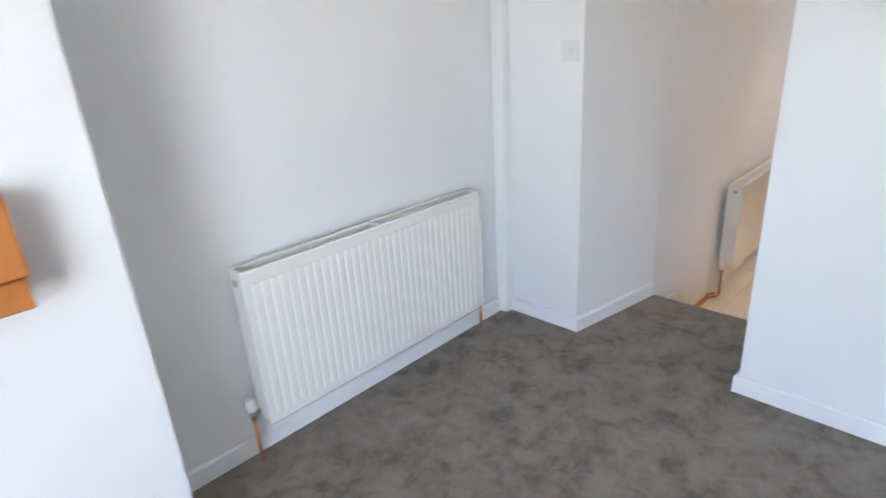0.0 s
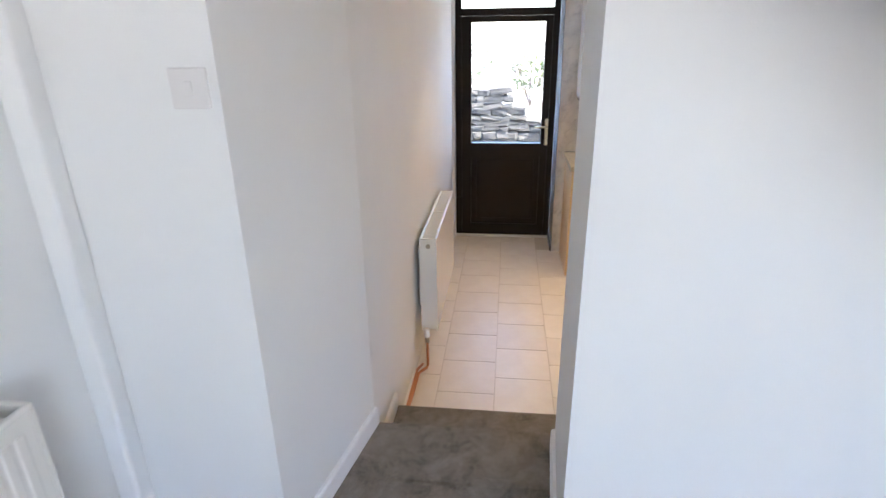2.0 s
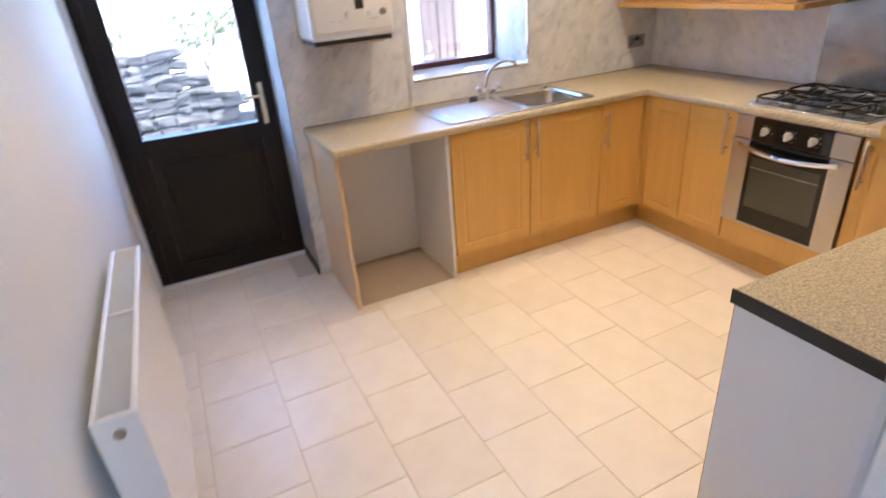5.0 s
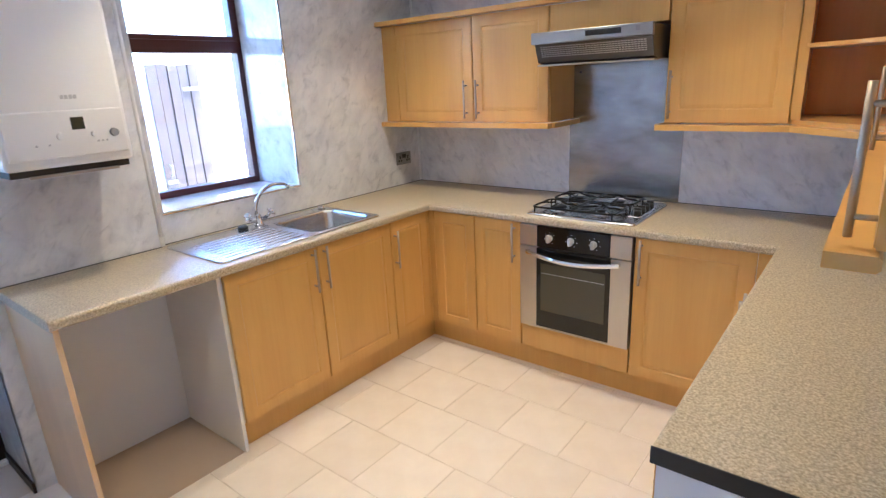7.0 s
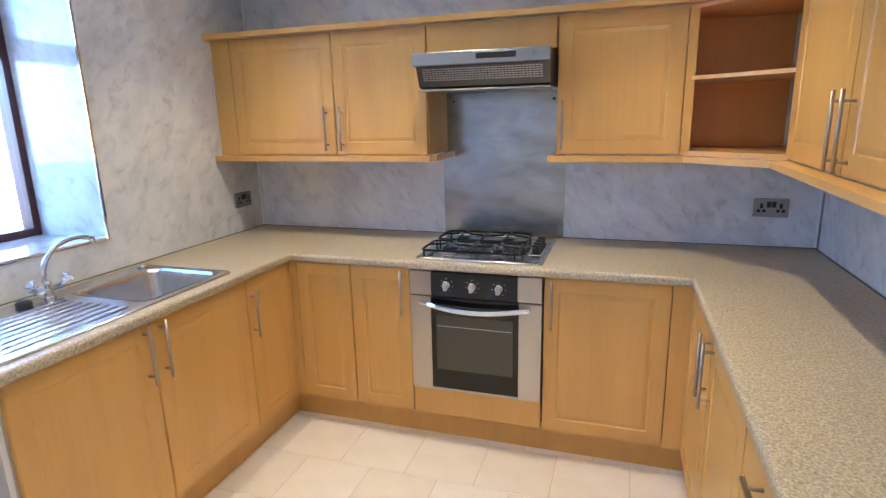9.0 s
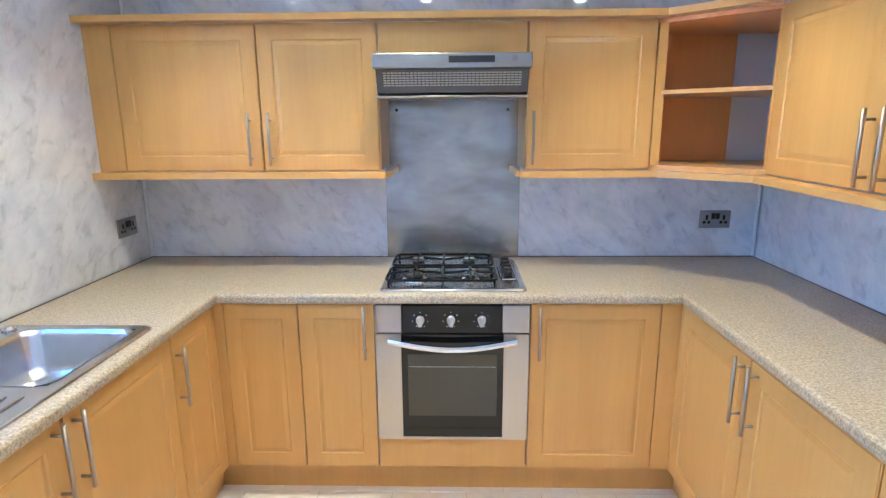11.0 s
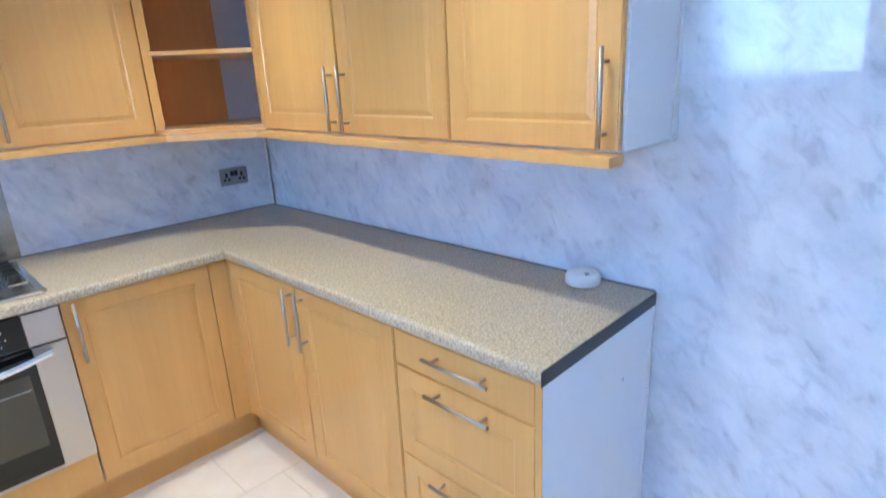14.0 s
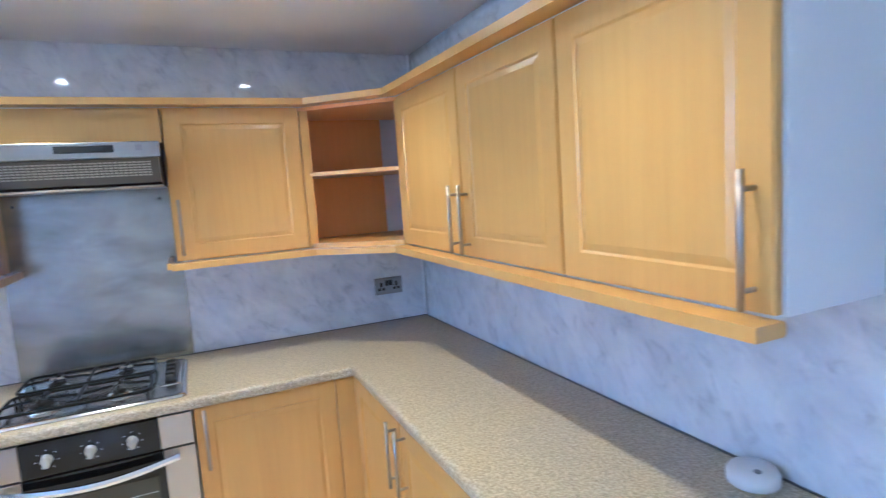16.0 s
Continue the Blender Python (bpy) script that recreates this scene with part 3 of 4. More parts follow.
# drawer unit with white end
t = thing("drawer_unit", (0.28, 1.88, 0), "beech-effect three-drawer base unit with a white end panel", "drawer unit", "kitchen base units")
bm = bmesh.new()
carcass(bm, WEST, -2.112, -1.632, 0.145, UNDER - 0.002, FW_ - 0.02)
part("body", bm, MELAMINE, t)
bm = bmesh.new()
cells(bm, [0.022, 0.512, 0.572], [0.0, 0.146, UNDER - 0.001], lambda u, v: u < 0.512 or v > 0.146, 2.113, 2.129)
part("end_panel", bm, MELAMINE, t, "white melamine end panel")
part("edging", B(0.5725, 0.5748, 2.113, 2.129, 0.147, UNDER - 0.001), BEECH, t, "beech-effect edging strip")
part("scribe_strip", B(0.004, 0.0215, 2.111, 2.133, 0.12, UNDER - 0.001, 0.004), PLASTIC, t, "white plastic scribe strip at the wall")
for x, z in ((0.18, 0.70), (0.44, 0.19)):
    bm = bmesh.new()
    cyl(bm, (x, 2.1285, z), (x, 2.1297, z), 0.005, 12)
    part("screw_cap", bm, GREYMARK, t)
for z0, z1, hz, g in ((0.752, 0.861, 0.820, False), (0.457, 0.749, 0.712, True), (0.148, 0.454, 0.424, True)):
    bm = bmesh.new()
    panel_front((bm, WEST), -2.111, -1.633, z0, z1, FW_ - 0.018, FW_, inset=0.084, groove=g)
    d = part("drawer_front", bm, BEECH, t)
    bar_handle(d, WEST, -1.885, hz, FW_, 0.22, upright=False)

# corner posts and plinths
def post(x0, x1, y0, y1, label):
    tagged(mesh_object("corner_post", B(x0, x1, y0, y1, 0.145, UNDER - 0.003, 0.002), BEECH), label, "corner post", "corner posts")


post(0.556, 0.648, 0.587, 0.606, "beech-effect filler post at the worktop's inner corner")
post(0.556, 0.574, 0.608, 0.624, "narrow beech-effect filler post beside a door")
post(2.364, 2.410, 0.587, 0.606, "beech-effect filler post beside the sink run")
post(2.401, 2.419, 0.608, 0.624, "narrow beech-effect filler post beside the sink run")
for x0, x1, y0, y1 in ((0.512, 2.463, 0.517, 0.533), (2.465, 2.481, 0.50, 1.945), (0.495, 0.511, 0.50, 2.112)):
    tagged(mesh_object("plinth", B(x0, x1, y0, y1, 0, 0.147, 0.001), BEECH), "beech-effect plinth board along the floor", "plinth", "plinths")

# housing for a missing appliance
t = thing("appliance_housing", (2.68, 2.27, 0), "open appliance space with a beech-effect end panel", "housing")
part("end_panel", B(2.408, XE - 0.032, 2.560, 2.578, 0, UNDER - 0.001, 0.001), BEECH_PALE, t, "pale beech-effect end panel")
part("edging", B(2.4055, 2.4078, 2.560, 2.578, 0, UNDER - 0.001), BEECH_PALE, t, "beech-effect edging strip")
part("side_panel", B(2.42, XE - 0.006, 1.962, 1.978, 0.0, UNDER - 0.001), MELAMINE, t, "white melamine side panel")
part("back_panel", B(XE - 0.042, XE - 0.032, 1.979, 2.559, 0.0, UNDER - 0.001), WHITE, t, "white painted back")

structure("floor_bare", B(2.43, XE - 0.045, 1.981, 2.557, -0.0025, 0.002), SCREED, "bare brown screed in the appliance space", "floor")

# worktop
top = thing("worktop", (1.5, 0.3, UNDER), "speckled stone-effect laminate worktop running round three walls", "worktop")
bm = bmesh.new()
HX0, HX1, HY0, HY1 = 2.455, 2.815, 1.015, 1.415
xs = [0.002, 0.585, 2.372, HX0, HX1, XE - 0.032, XE - 0.001]
ys = [0.001, 0.632, HY0, HY1, 1.946, 2.131, 2.590]


def on_top(x, y):
    if HX0 < x < HX1 and HY0 < y < HY1:
        return False
    if x > XE - 0.032 and y > 1.946:
        return False
    return y < 0.632 or (x < 0.585 and y < 2.131) or x > 2.372


turn = Matrix(((1, 0, 0, 0), (0, 0, 1, 0), (0, 1, 0, 0), (0, 0, 0, 1)))
cells(bm, xs, ys, on_top, UNDER, TW, turn)
bmesh.ops.recalc_face_normals(bm, faces=bm.faces[:])
lips = []
for e in bm.edges:
    a, b = e.verts[0].co, e.verts[1].co
    if abs(a.z - b.z) < 1e-5 and e.is_manifold and e.calc_face_angle(0) > 1:
        mx, my = (a.x + b.x) / 2, (a.y + b.y) / 2
        if (abs(mx - 0.585) < 1e-3 and my < 2.131 and my > 0.6) or (abs(my - 0.632) < 1e-3) or (abs(mx - 2.372) < 1e-3):
            lips.append(e)
bmesh.ops.bevel(bm, geom=lips, offset=0.014, segments=4, affect='EDGES', profile=0.5)
part("top", bm, WORKTOP, top)
bm = B(0.003, 0.584, 2.1315, 2.1335, UNDER, TW - 0.001, 0.0005)
part("end_cap", bm, EDGING, top, "black worktop end cap")
part("end_cap", B(2.376, XE - 0.033, 2.5905, 2.5925, UNDER, TW - 0.001, 0.0005), WORKTOP, top)
bm = B(0.002, XE - 0.002, 0.001, 0.006, TW - 0.001, TW + 0.004, 0.001)
box(bm, 0.002, 0.007, 0.007, 2.13, TW - 0.001, TW + 0.004, 0.001)
box(bm, XE - 0.007, XE - 0.002, 0.007, 1.944, TW - 0.001, TW + 0.004, 0.001)
box(bm, XE - 0.039, XE - 0.033, 1.948, 2.588, TW - 0.001, TW + 0.004, 0.001)
part("sealing_strip", bm, SEAL, top, "grey sealing strip along the wall")


def rounded(x0, x1, y0, y1, r, z, seg=5):
    pts = []
    for cx, cy, a0 in ((x1 - r, y1 - r, 0), (x0 + r, y1 - r, 90), (x0 + r, y0 + r, 180), (x1 - r, y0 + r, 270)):
        for k in range(seg + 1):
            a = radians(a0 + 90 * k / seg)
            pts.append((cx + r * math.cos(a), cy + r * math.sin(a), z))
    return pts


def loft(bm, loops, close=True):
    rings = [[bm.verts.new(p) for p in lp] for lp in loops]
    n = len(rings[0])
    for a, b in zip(rings, rings[1:]):
        for k in range(n):
            f = bm.faces.new((a[k], a[(k + 1) % n], b[(k + 1) % n], b[k]))
            f.smooth = True
    if close:
        bm.faces.new(rings[-1])
    return rings


# sink
sink = thing("sink", (2.66, 1.465, TW), "stainless steel sink with bowl and ridged drainer", "sink")
SX0, SX1, SY0, SY1 = 2.418, 2.905, 0.985, 1.945
bm = bmesh.new()
Z = TW
loft(bm, [rounded(SX0, SX1, SY0, SY1, 0.03, Z + 0.0005), rounded(SX0, SX1, SY0, SY1, 0.03, Z + 0.005),
          rounded(SX0 + 0.006, SX1 - 0.006, SY0 + 0.006, SY1 - 0.006, 0.028, Z + 0.009),
          rounded(SX0 + 0.012, SX1 - 0.012, SY0 + 0.012, SY1 - 0.012, 0.026, Z + 0.007)], close=False)
part("rim", bm, SINK, sink)
bm = bmesh.new()
cells(bm, [SX0 + 0.01, HX0 + 0.004, HX1 - 0.004, SX1 - 0.01], [SY0 + 0.01, HY0 + 0.004, HY1 - 0.004, SY1 - 0.01], lambda x, y: not (HX0 < x < HX1 and HY0 < y < HY1), Z + 0.003, Z + 0.007, turn)
part("deck", bm, SINK, sink)
bm = bmesh.new()
bx = (HX0 + 0.005, HX1 - 0.005, HY0 + 0.005, HY1 - 0.005)
loft(bm, [rounded(bx[0] - 0.006, bx[1] + 0.006, bx[2] - 0.006, bx[3] + 0.006, 0.05, Z + 0.0085), rounded(*bx, 0.05, Z + 0.006),
          rounded(bx[0] + 0.006, bx[1] - 0.006, bx[2] + 0.006, bx[3] - 0.006, 0.05, Z - 0.01),
          rounded(bx[0] + 0.012, bx[1] - 0.012, bx[2] + 0.012, bx[3] - 0.012, 0.05, Z - 0.11),
          rounded(bx[0] + 0.03, bx[1] - 0.03, bx[2] + 0.03, bx[3] - 0.03, 0.045, Z - 0.14),
          rounded(bx[0] + 0.06, bx[1] - 0.06, bx[2] + 0.06, bx[3] - 0.06, 0.04, Z - 0.147)])
part("bowl", bm, SINK, sink)
for k in range(8):
    x = 2.475 + 0.042 * k
    bm = bmesh.new()
    tube(bm, [(x, 1.47, Z + 0.005), (x, 1.49, Z + 0.008), (x, 1.86, Z + 0.008), (x, 1.89, Z + 0.005)], 0.0042, 8)
    part("ridge", bm, SINK, sink)
bm = bmesh.new()
lathe(bm, [(0.001, -0.146), (0.038, -0.146), (0.04, -0.143), (0.03, -0.141), (0.001, -0.142)], (2.635, 1.215, Z), 20)
part("plughole", bm, CHROME, sink)
bm = bmesh.new()
lathe(bm, [(0.002, 0.0), (0.02, 0.0), (0.022, 0.006), (0.012, 0.016), (0.002, 0.016)], (2.865, 1.03, Z + 0.007), 16)
part("overflow_cap", bm, CHROME, sink)
bm = bmesh.new()
lathe(bm, [(0.002, 0.0), (0.026, 0.0), (0.027, 0.012), (0.02, 0.02), (0.002, 0.02)], (2.845, 1.565, Z + 0.008), 18)
tagged(mesh_object("sink_plug", bm, BLACK), "black rubber sink plug lying on the sink deck", "plug")

# mixer tap
tap = thing("mixer_tap", (2.87, 1.455, Z + 0.006), "chrome swan-neck mixer tap with two crosshead handles", "tap")
bm = bmesh.new()
lathe(bm, [(0.004, 0), (0.027, 0), (0.027, 0.006), (0.02, 0.012), (0.018, 0.05), (0.014, 0.06), (0.003, 0.062)], (2.87, 1.455, Z + 0.006), 20)
cyl(bm, (2.87, 1.405, Z + 0.035), (2.87, 1.505, Z + 0.035), 0.013)
part("tap_body", bm, CHROME, tap)
bm = bmesh.new()
pts = [(2.87, 1.462, Z + 0.05), (2.87, 1.462, Z + 0.08)]
for k in range(1, 12):
    a = radians(118 * k / 11)
    off = 0.135 * (1 - math.cos(a))
    pts.append((2.87 - 0.12 * off, 1.462 - 0.99 * off, Z + 0.08 + 0.125 * math.sin(a)))
tube(bm, pts, 0.0095, 12)
cyl(bm, pts[-1], (pts[-1][0] - 0.003, pts[-1][1] - 0.006, pts[-1][2] - 0.02), 0.012)
part("spout", bm, CHROME, tap)
for s in (-1, 1):
    c = Vector((2.862, 1.455 + 0.05 * s, Z + 0.042))
    d = Vector((-0.35, 0.6 * s, 0.72)).normalized()
    bm = bmesh.new()
    cyl(bm, c, c + d * 0.03, 0.009)
    hub = c + d * 0.035
    cyl(bm, c + d * 0.026, c + d * 0.048, 0.015, r2=0.012)
    e1 = d.cross(Vector((0, 0, 1))).normalized()
    e2 = d.cross(e1)
    for e in (e1, e2):
        cyl(bm, hub - e * 0.023, hub + e * 0.023, 0.0055, 10)
    part("crosshead", bm, CHROME, tap)

# hob
hob = thing("gas_hob", (1.455, 0.34, TW), "stainless steel four-burner gas hob with black pan supports", "hob")
bm = bmesh.new()
hx0, hx1, hy0, hy1 = 1.167, 1.745, 0.085, 0.593
loft(bm, [rounded(hx0, hx1, hy0, hy1, 0.02, Z + 0.0005), rounded(hx0, hx1, hy0, hy1, 0.02, Z + 0.005),
          rounded(hx0 + 0.01, hx1 - 0.01, hy0 + 0.01, hy1 - 0.01, 0.018, Z + 0.012),
          rounded(hx0 + 0.03, hx1 - 0.03, hy0 + 0.03, hy1 - 0.03, 0.018, Z + 0.009)])
part("plate", bm, HOBSTEEL, hob)
for cx, cy, r in ((1.615, 0.458, 0.046), (1.385, 0.458, 0.030), (1.615, 0.215, 0.036), (1.385, 0.215, 0.036)):
    bm = bmesh.new()
    lathe(bm, [(0.002, 0.008), (r + 0.012, 0.008), (r + 0.008, 0.016), (r, 0.022), (0.002, 0.022)], (cx, cy, Z), 22)
    burner = part("burner", bm, SINK, hob, "grey alloy burner ring")
    bm = bmesh.new()
    lathe(bm, [(0.002, 0.022), (r - 0.009, 0.022), (r - 0.008, 0.028), (r - 0.012, 0.031), (0.002, 0.032)], (cx, cy, Z), 22)
    part("burner_cap", bm, IRON, burner, "black enamelled burner cap")
for cy, burners in ((0.215, (1.385, 1.615)), (0.458, (1.385, 1.615))):
    bm = bmesh.new()
    zt = Z + 0.043
    gx0, gx1, gy0, gy1 = 1.282, 1.722, cy - 0.105, cy + 0.105
    c = 0.03
    loop = []
    for px, py, a0 in ((gx1 - c, gy1 - c, 0), (gx0 + c, gy1 - c, 90), (gx0 + c, gy0 + c, 180), (gx1 - c, gy0 + c, 270)):
        for k in range(5):
            a = radians(a0 + 22.5 * k)
            loop.append((px + c * math.cos(a), py + c * math.sin(a), zt - 0.006))
    tube(bm, loop + loop[:1], 0.0055, 8)
    for px in (gx0 + 0.01, gx1 - 0.01):
        for py in (gy0 + 0.01, gy1 - 0.01):
            tube(bm, [(px, py, Z + 0.010), (px, py, zt - 0.006)], 0.0045, 8)
    tube(bm, [(1.5, gy0, zt - 0.006), (1.5, gy0 + 0.03, zt), (1.5, gy1 - 0.03, zt), (1.5, gy1, zt - 0.006)], 0.0055, 8)
    for bx in burners:
        for dx, dy, reach in ((1, 0, 1.5 - bx if bx < 1.5 else gx1 - bx), (-1, 0, bx - gx0 if bx < 1.5 else bx - 1.5), (0, 1, gy1 - cy), (0, -1, cy - gy0)):
            tube(bm, [(bx + dx * 0.022, cy + dy * 0.022, zt + 0.006), (bx + dx * 0.04, cy + dy * 0.04, zt + 0.002),
                      (bx + dx * 0.08, cy + dy * 0.08, zt), (bx + dx * reach, cy + dy * reach, zt - 0.006)], 0.0052, 8)
    part("pan_support", bm, IRON, hob, "black enamelled pan support")
bm = bmesh.new()
loft(bm, [rounded(1.190, 1.262, 0.150, 0.450, 0.012, Z + 0.0085), rounded(1.192, 1.260, 0.152, 0.448, 0.012, Z + 0.0125), rounded(1.196, 1.256, 0.156, 0.444, 0.010, Z + 0.0132)])
part("control_strip", bm, HOBSTEEL, hob)
for k in range(4):
    bm = bmesh.new()
    cy = 0.205 + 0.062 * k
    lathe(bm, [(0.002, 0.013), (0.021, 0.013), (0.019, 0.022), (0.016, 0.034), (0.002, 0.035)], (1.224, cy, Z), 18)
    box(bm, 1.207, 1.241, cy - 0.0045, cy + 0.0045, Z + 0.03, Z + 0.044, 0.002)
    part("knob", bm, BLACK, hob)

# oven
oven = thing("oven", (1.458, 0.3, 0.28), "built-in stainless steel oven with a black glass door", "oven")
OX0, OX1, OF = 1.160, 1.757, 0.628
part("body", B(OX0 + 0.01, OX1 - 0.01, 0.03, 0.600, 0.285, UNDER - 0.005), STEEL, oven)
bm = B(OX0, OX0 + 0.104, 0.601, OF, 0.750, 0.861, 0.002)
part("fascia", bm, STEEL, oven, "brushed steel control fascia")
part("fascia", B(OX1 - 0.1, OX1, 0.601, OF, 0.750, 0.861, 0.002), STEEL, oven, "brushed steel control fascia")
panel = part("control_panel", B(OX0 + 0.105, OX1 - 0.101, 0.601, OF + 0.001, 0.750, 0.861, 0.001), BLACKGLASS, oven, "black glass control panel")
for kx in (1.345, 1.464, 1.583):
    bm = bmesh.new()
    cyl(bm, (kx, OF + 0.001, 0.803), (kx, OF + 0.020, 0.803), 0.0165, 24, 0.015)
    box(bm, kx - 0.009, kx + 0.009, OF + 0.006, OF + 0.032, 0.782, 0.824, 0.006)
    part("knob", bm, KNOB, panel, "off-white plastic oven knob")
    for k in range(7):
        a = radians(-150 + 50 * k)
        part("mark", B(kx + 0.03 * math.sin(a) - 0.0015, kx + 0.03 * math.sin(a) + 0.0015, OF + 0.001, OF + 0.0016, 0.803 + 0.03 * math.cos(a) - 0.0015, 0.803 + 0.03 * math.cos(a) + 0.0015), PLASTIC, panel)
bm = bmesh.new()
DG = (OX0 + 0.098, OX1 - 0.097, 0.300, 0.712)
cells(bm, [OX0, DG[0], DG[1], OX1], [0.290, DG[2], DG[3], 0.743], lambda u, v: not (DG[0] < u < DG[1] and v > DG[2]), 0.602, OF, SOUTH)
odoor = part("door", bm, STEEL, oven, "brushed steel oven door frame")
part("door_glass", B(DG[0] + 0.0005, DG[1] - 0.0005, 0.603, OF - 0.001, DG[2] + 0.0005, 0.742, 0.001), BLACKGLASS, odoor, "black glass")
part("window", B(DG[0] + 0.025, DG[1] - 0.025, OF - 0.001, OF + 0.0002, 0.395, 0.66), SMOKED, odoor, "smoked window into the oven")
part("oven_shelf", B(DG[0] + 0.03, DG[1] - 0.03, OF + 0.0003, OF + 0.0009, 0.606, 0.6085), GREASE, odoor, "wire shelf behind the glass")
bm = bmesh.new()
pts = []
for k in range(13):
    s = k / 12
    pts.append((1.209 + 0.5 * s, OF + 0.022 + 0.028 * math.sin(math.pi * s), 0.722 - 0.022 * math.sin(math.pi * s)))
rings = []
for p in pts:
    rings.append([bm.verts.new((p[0], p[1] + dy, p[2] + dz)) for dy, dz in ((-0.005, -0.0105), (0.004, -0.0105), (0.007, 0), (0.004, 0.0105), (-0.005, 0.0105))])
for a, b in zip(rings, rings[1:]):
    for k in range(5):
        bm.faces.new((a[k], a[(k + 1) % 5], b[(k + 1) % 5], b[k]))
bm.faces.new(rings[0])
bm.faces.new(rings[-1])
for x in (1.215, 1.703):
    cyl(bm, (x, OF - 0.001, 0.721), (x, OF + 0.024, 0.721), 0.007)
part("handle", bm, CHROME, odoor, "curved bright steel handle")
tagged(mesh_object("oven_filler_panel", B(1.160, 1.760, 0.589, 0.607, 0.150, 0.281, 0.002), BEECH), "plain beech-effect panel below the oven", "filler panel")

# splashback
bm = B(1.140, 1.782, 0.0005, 0.004, TW + 0.001, 1.660, 0.0008)
sp = thing("splashback", (1.46, 0.002, TW), "brushed stainless steel splashback behind the hob", "splashback")
part("sheet", bm, SPLASH, sp)
for x in (1.203, 1.721):
    bm = bmesh.new()
    cyl(bm, (x, 0.003, 1.608), (x, 0.006, 1.608), 0.006, 12)
    part("screw", bm, BLACK, sp)

# ---- wall cabinets ----
WC0, WC1, WCF = 1.353, 1.945, 0.310
WFW = 0.305
SAG = 0.008    # the west run hangs a little out of level
TILT = Matrix(((1, 0, 0, 0), (0, 1, 0, 0), (0, -SAG, 1, SAG * 0.575), (0, 0, 0, 1)))
WESTW = TILT @ WEST


def wall_unit(m, front, u0, u1, doors, label, ends=None):
    t = thing("wall_cabinet", m @ Vector(((u0 + u1) / 2, front / 2, WC0)), label, "wall cabinet", "kitchen wall units")
    bm = bmesh.new()
    w = 0.016
    d = front - 0.020
    box(bm, u0, u0 + w, 0.002, d, WC0, WC1, m=m)
    box(bm, u1 - w, u1, 0.002, d, WC0, WC1, m=m)
    box(bm, u0 + w, u1 - w, 0.002, d, WC0, WC0 + w, m=m)
    box(bm, u0 + w, u1 - w, 0.002, d, WC1 - w, WC1, m=m)
    box(bm, u0 + w, u1 - w, 0.002, 0.01, WC0 + w, WC1 - w, m=m)
    part("body", bm, BEECH if ends is None else ends, t)
    for a, b, hu in doors:
        bm = bmesh.new()
        panel_front((bm, m), a + 0.0022, b - 0.0022, WC0 + 0.003, WC1 - 0.004, front - 0.018, front)
        dr = part("door", bm, BEECH, t)
        bar_handle(dr, m, hu, 1.472 if m is WESTW else 1.485, front, 0.217)
    return t


wall_unit(SOUTH, WCF, 1.760, 2.850, [(2.257, 2.850, 2.303), (1.763, 2.255, 2.218)], "beech-effect wall cabinet with two routed doors", BEECH)
wall_unit(SOUTH, WCF, 0.637, 1.155, [(0.640, 1.152, 1.127)], "beech-effect wall cabinet with one routed door", BEECH)
wall_unit(WESTW, WFW, -1.626, -0.575, [(-1.118, -0.575, -1.083), (-1.626, -1.12, -1.156)], "beech-effect wall cabinet with two routed doors", BEECH)
t = wall_unit(WESTW, WFW, -2.148, -1.627, [(-2.146, -1.629, -2.112)], "beech-effect wall cabinet with a white end panel", MELAMINE)
part("end_panel", B(0.001, 0.284, 2.1485, 2.151, WC0, WC1 + 0.002, 0.0005, m=TILT), MELAMINE, t, "white melamine end")
part("edge_strip", B(0.001, 0.034, 2.1515, 2.157, WC0 - 0.003, WC1 + 0.02, 0.001, m=TILT), PLASTIC, t, "white plastic edge strip")
# filler at the east end, hood bridge
tagged(mesh_object("filler_panel", B(2.852, XE - 0.001, 0.290, 0.308, WC0, WC1 - 0.001, 0.002), BEECH), "narrow beech-effect filler beside a wall cabinet", "filler panel")
t = thing("hood_bridge_cabinet", (1.457, 0.15, 1.81), "shallow beech-effect flap cabinet above the cooker hood", "wall cabinet", "kitchen wall units")
part("body", B(1.157, 1.758, 0.002, 0.288, 1.815, WC1 - 0.001), BEECH, t)
part("door", B(1.159, 1.757, 0.290, WCF - 0.002, 1.812, WC1 - 0.003, 0.002), BEECH, t)

# open corner shelves, set across the corner
t = thing("corner_shelf_unit", (0.28, 0.28, WC0), "open beech-effect corner shelf unit with two compartments", "shelf unit", "kitchen wall units")
P = [(0.003, 0.012), (0.012, 0.003), (0.635, 0.003), (0.635, 0.288), (0.288, 0.573), (0.003, 0.573)]
for z0, z1, name, mt in ((WC0 - 0.003, WC0 + 0.016, "shelf", BEECH), (1.655, 1.671, "shelf", BEECH), (WC1 - 0.016, WC1 - 0.001, "top_panel", BEECH_IN)):
    bm = bmesh.new()
    prism(bm, P, z0, z1)
    part(name, bm, mt, t)
# the south back turns white near the corner to paint in window daylight
part("back_panel", B(0.185, 0.619, 0.004, 0.010, WC0 + 0.017, 1.654), BEECH_IN, t, "orange-brown back panel")
part("back_panel", B(0.014, 0.184, 0.004, 0.010, WC0 + 0.017, 1.654), MELAMINE, t, "white back panel; its south strip paints in window light")
part("back_panel", B(0.185, 0.619, 0.004, 0.010, 1.672, WC1 - 0.017), BEECH_IN, t, "orange-brown back panel")
part("back_panel", B(0.014, 0.184, 0.004, 0.010, 1.672, WC1 - 0.017), MELAMINE, t, "white back panel; its south strip paints in window light")
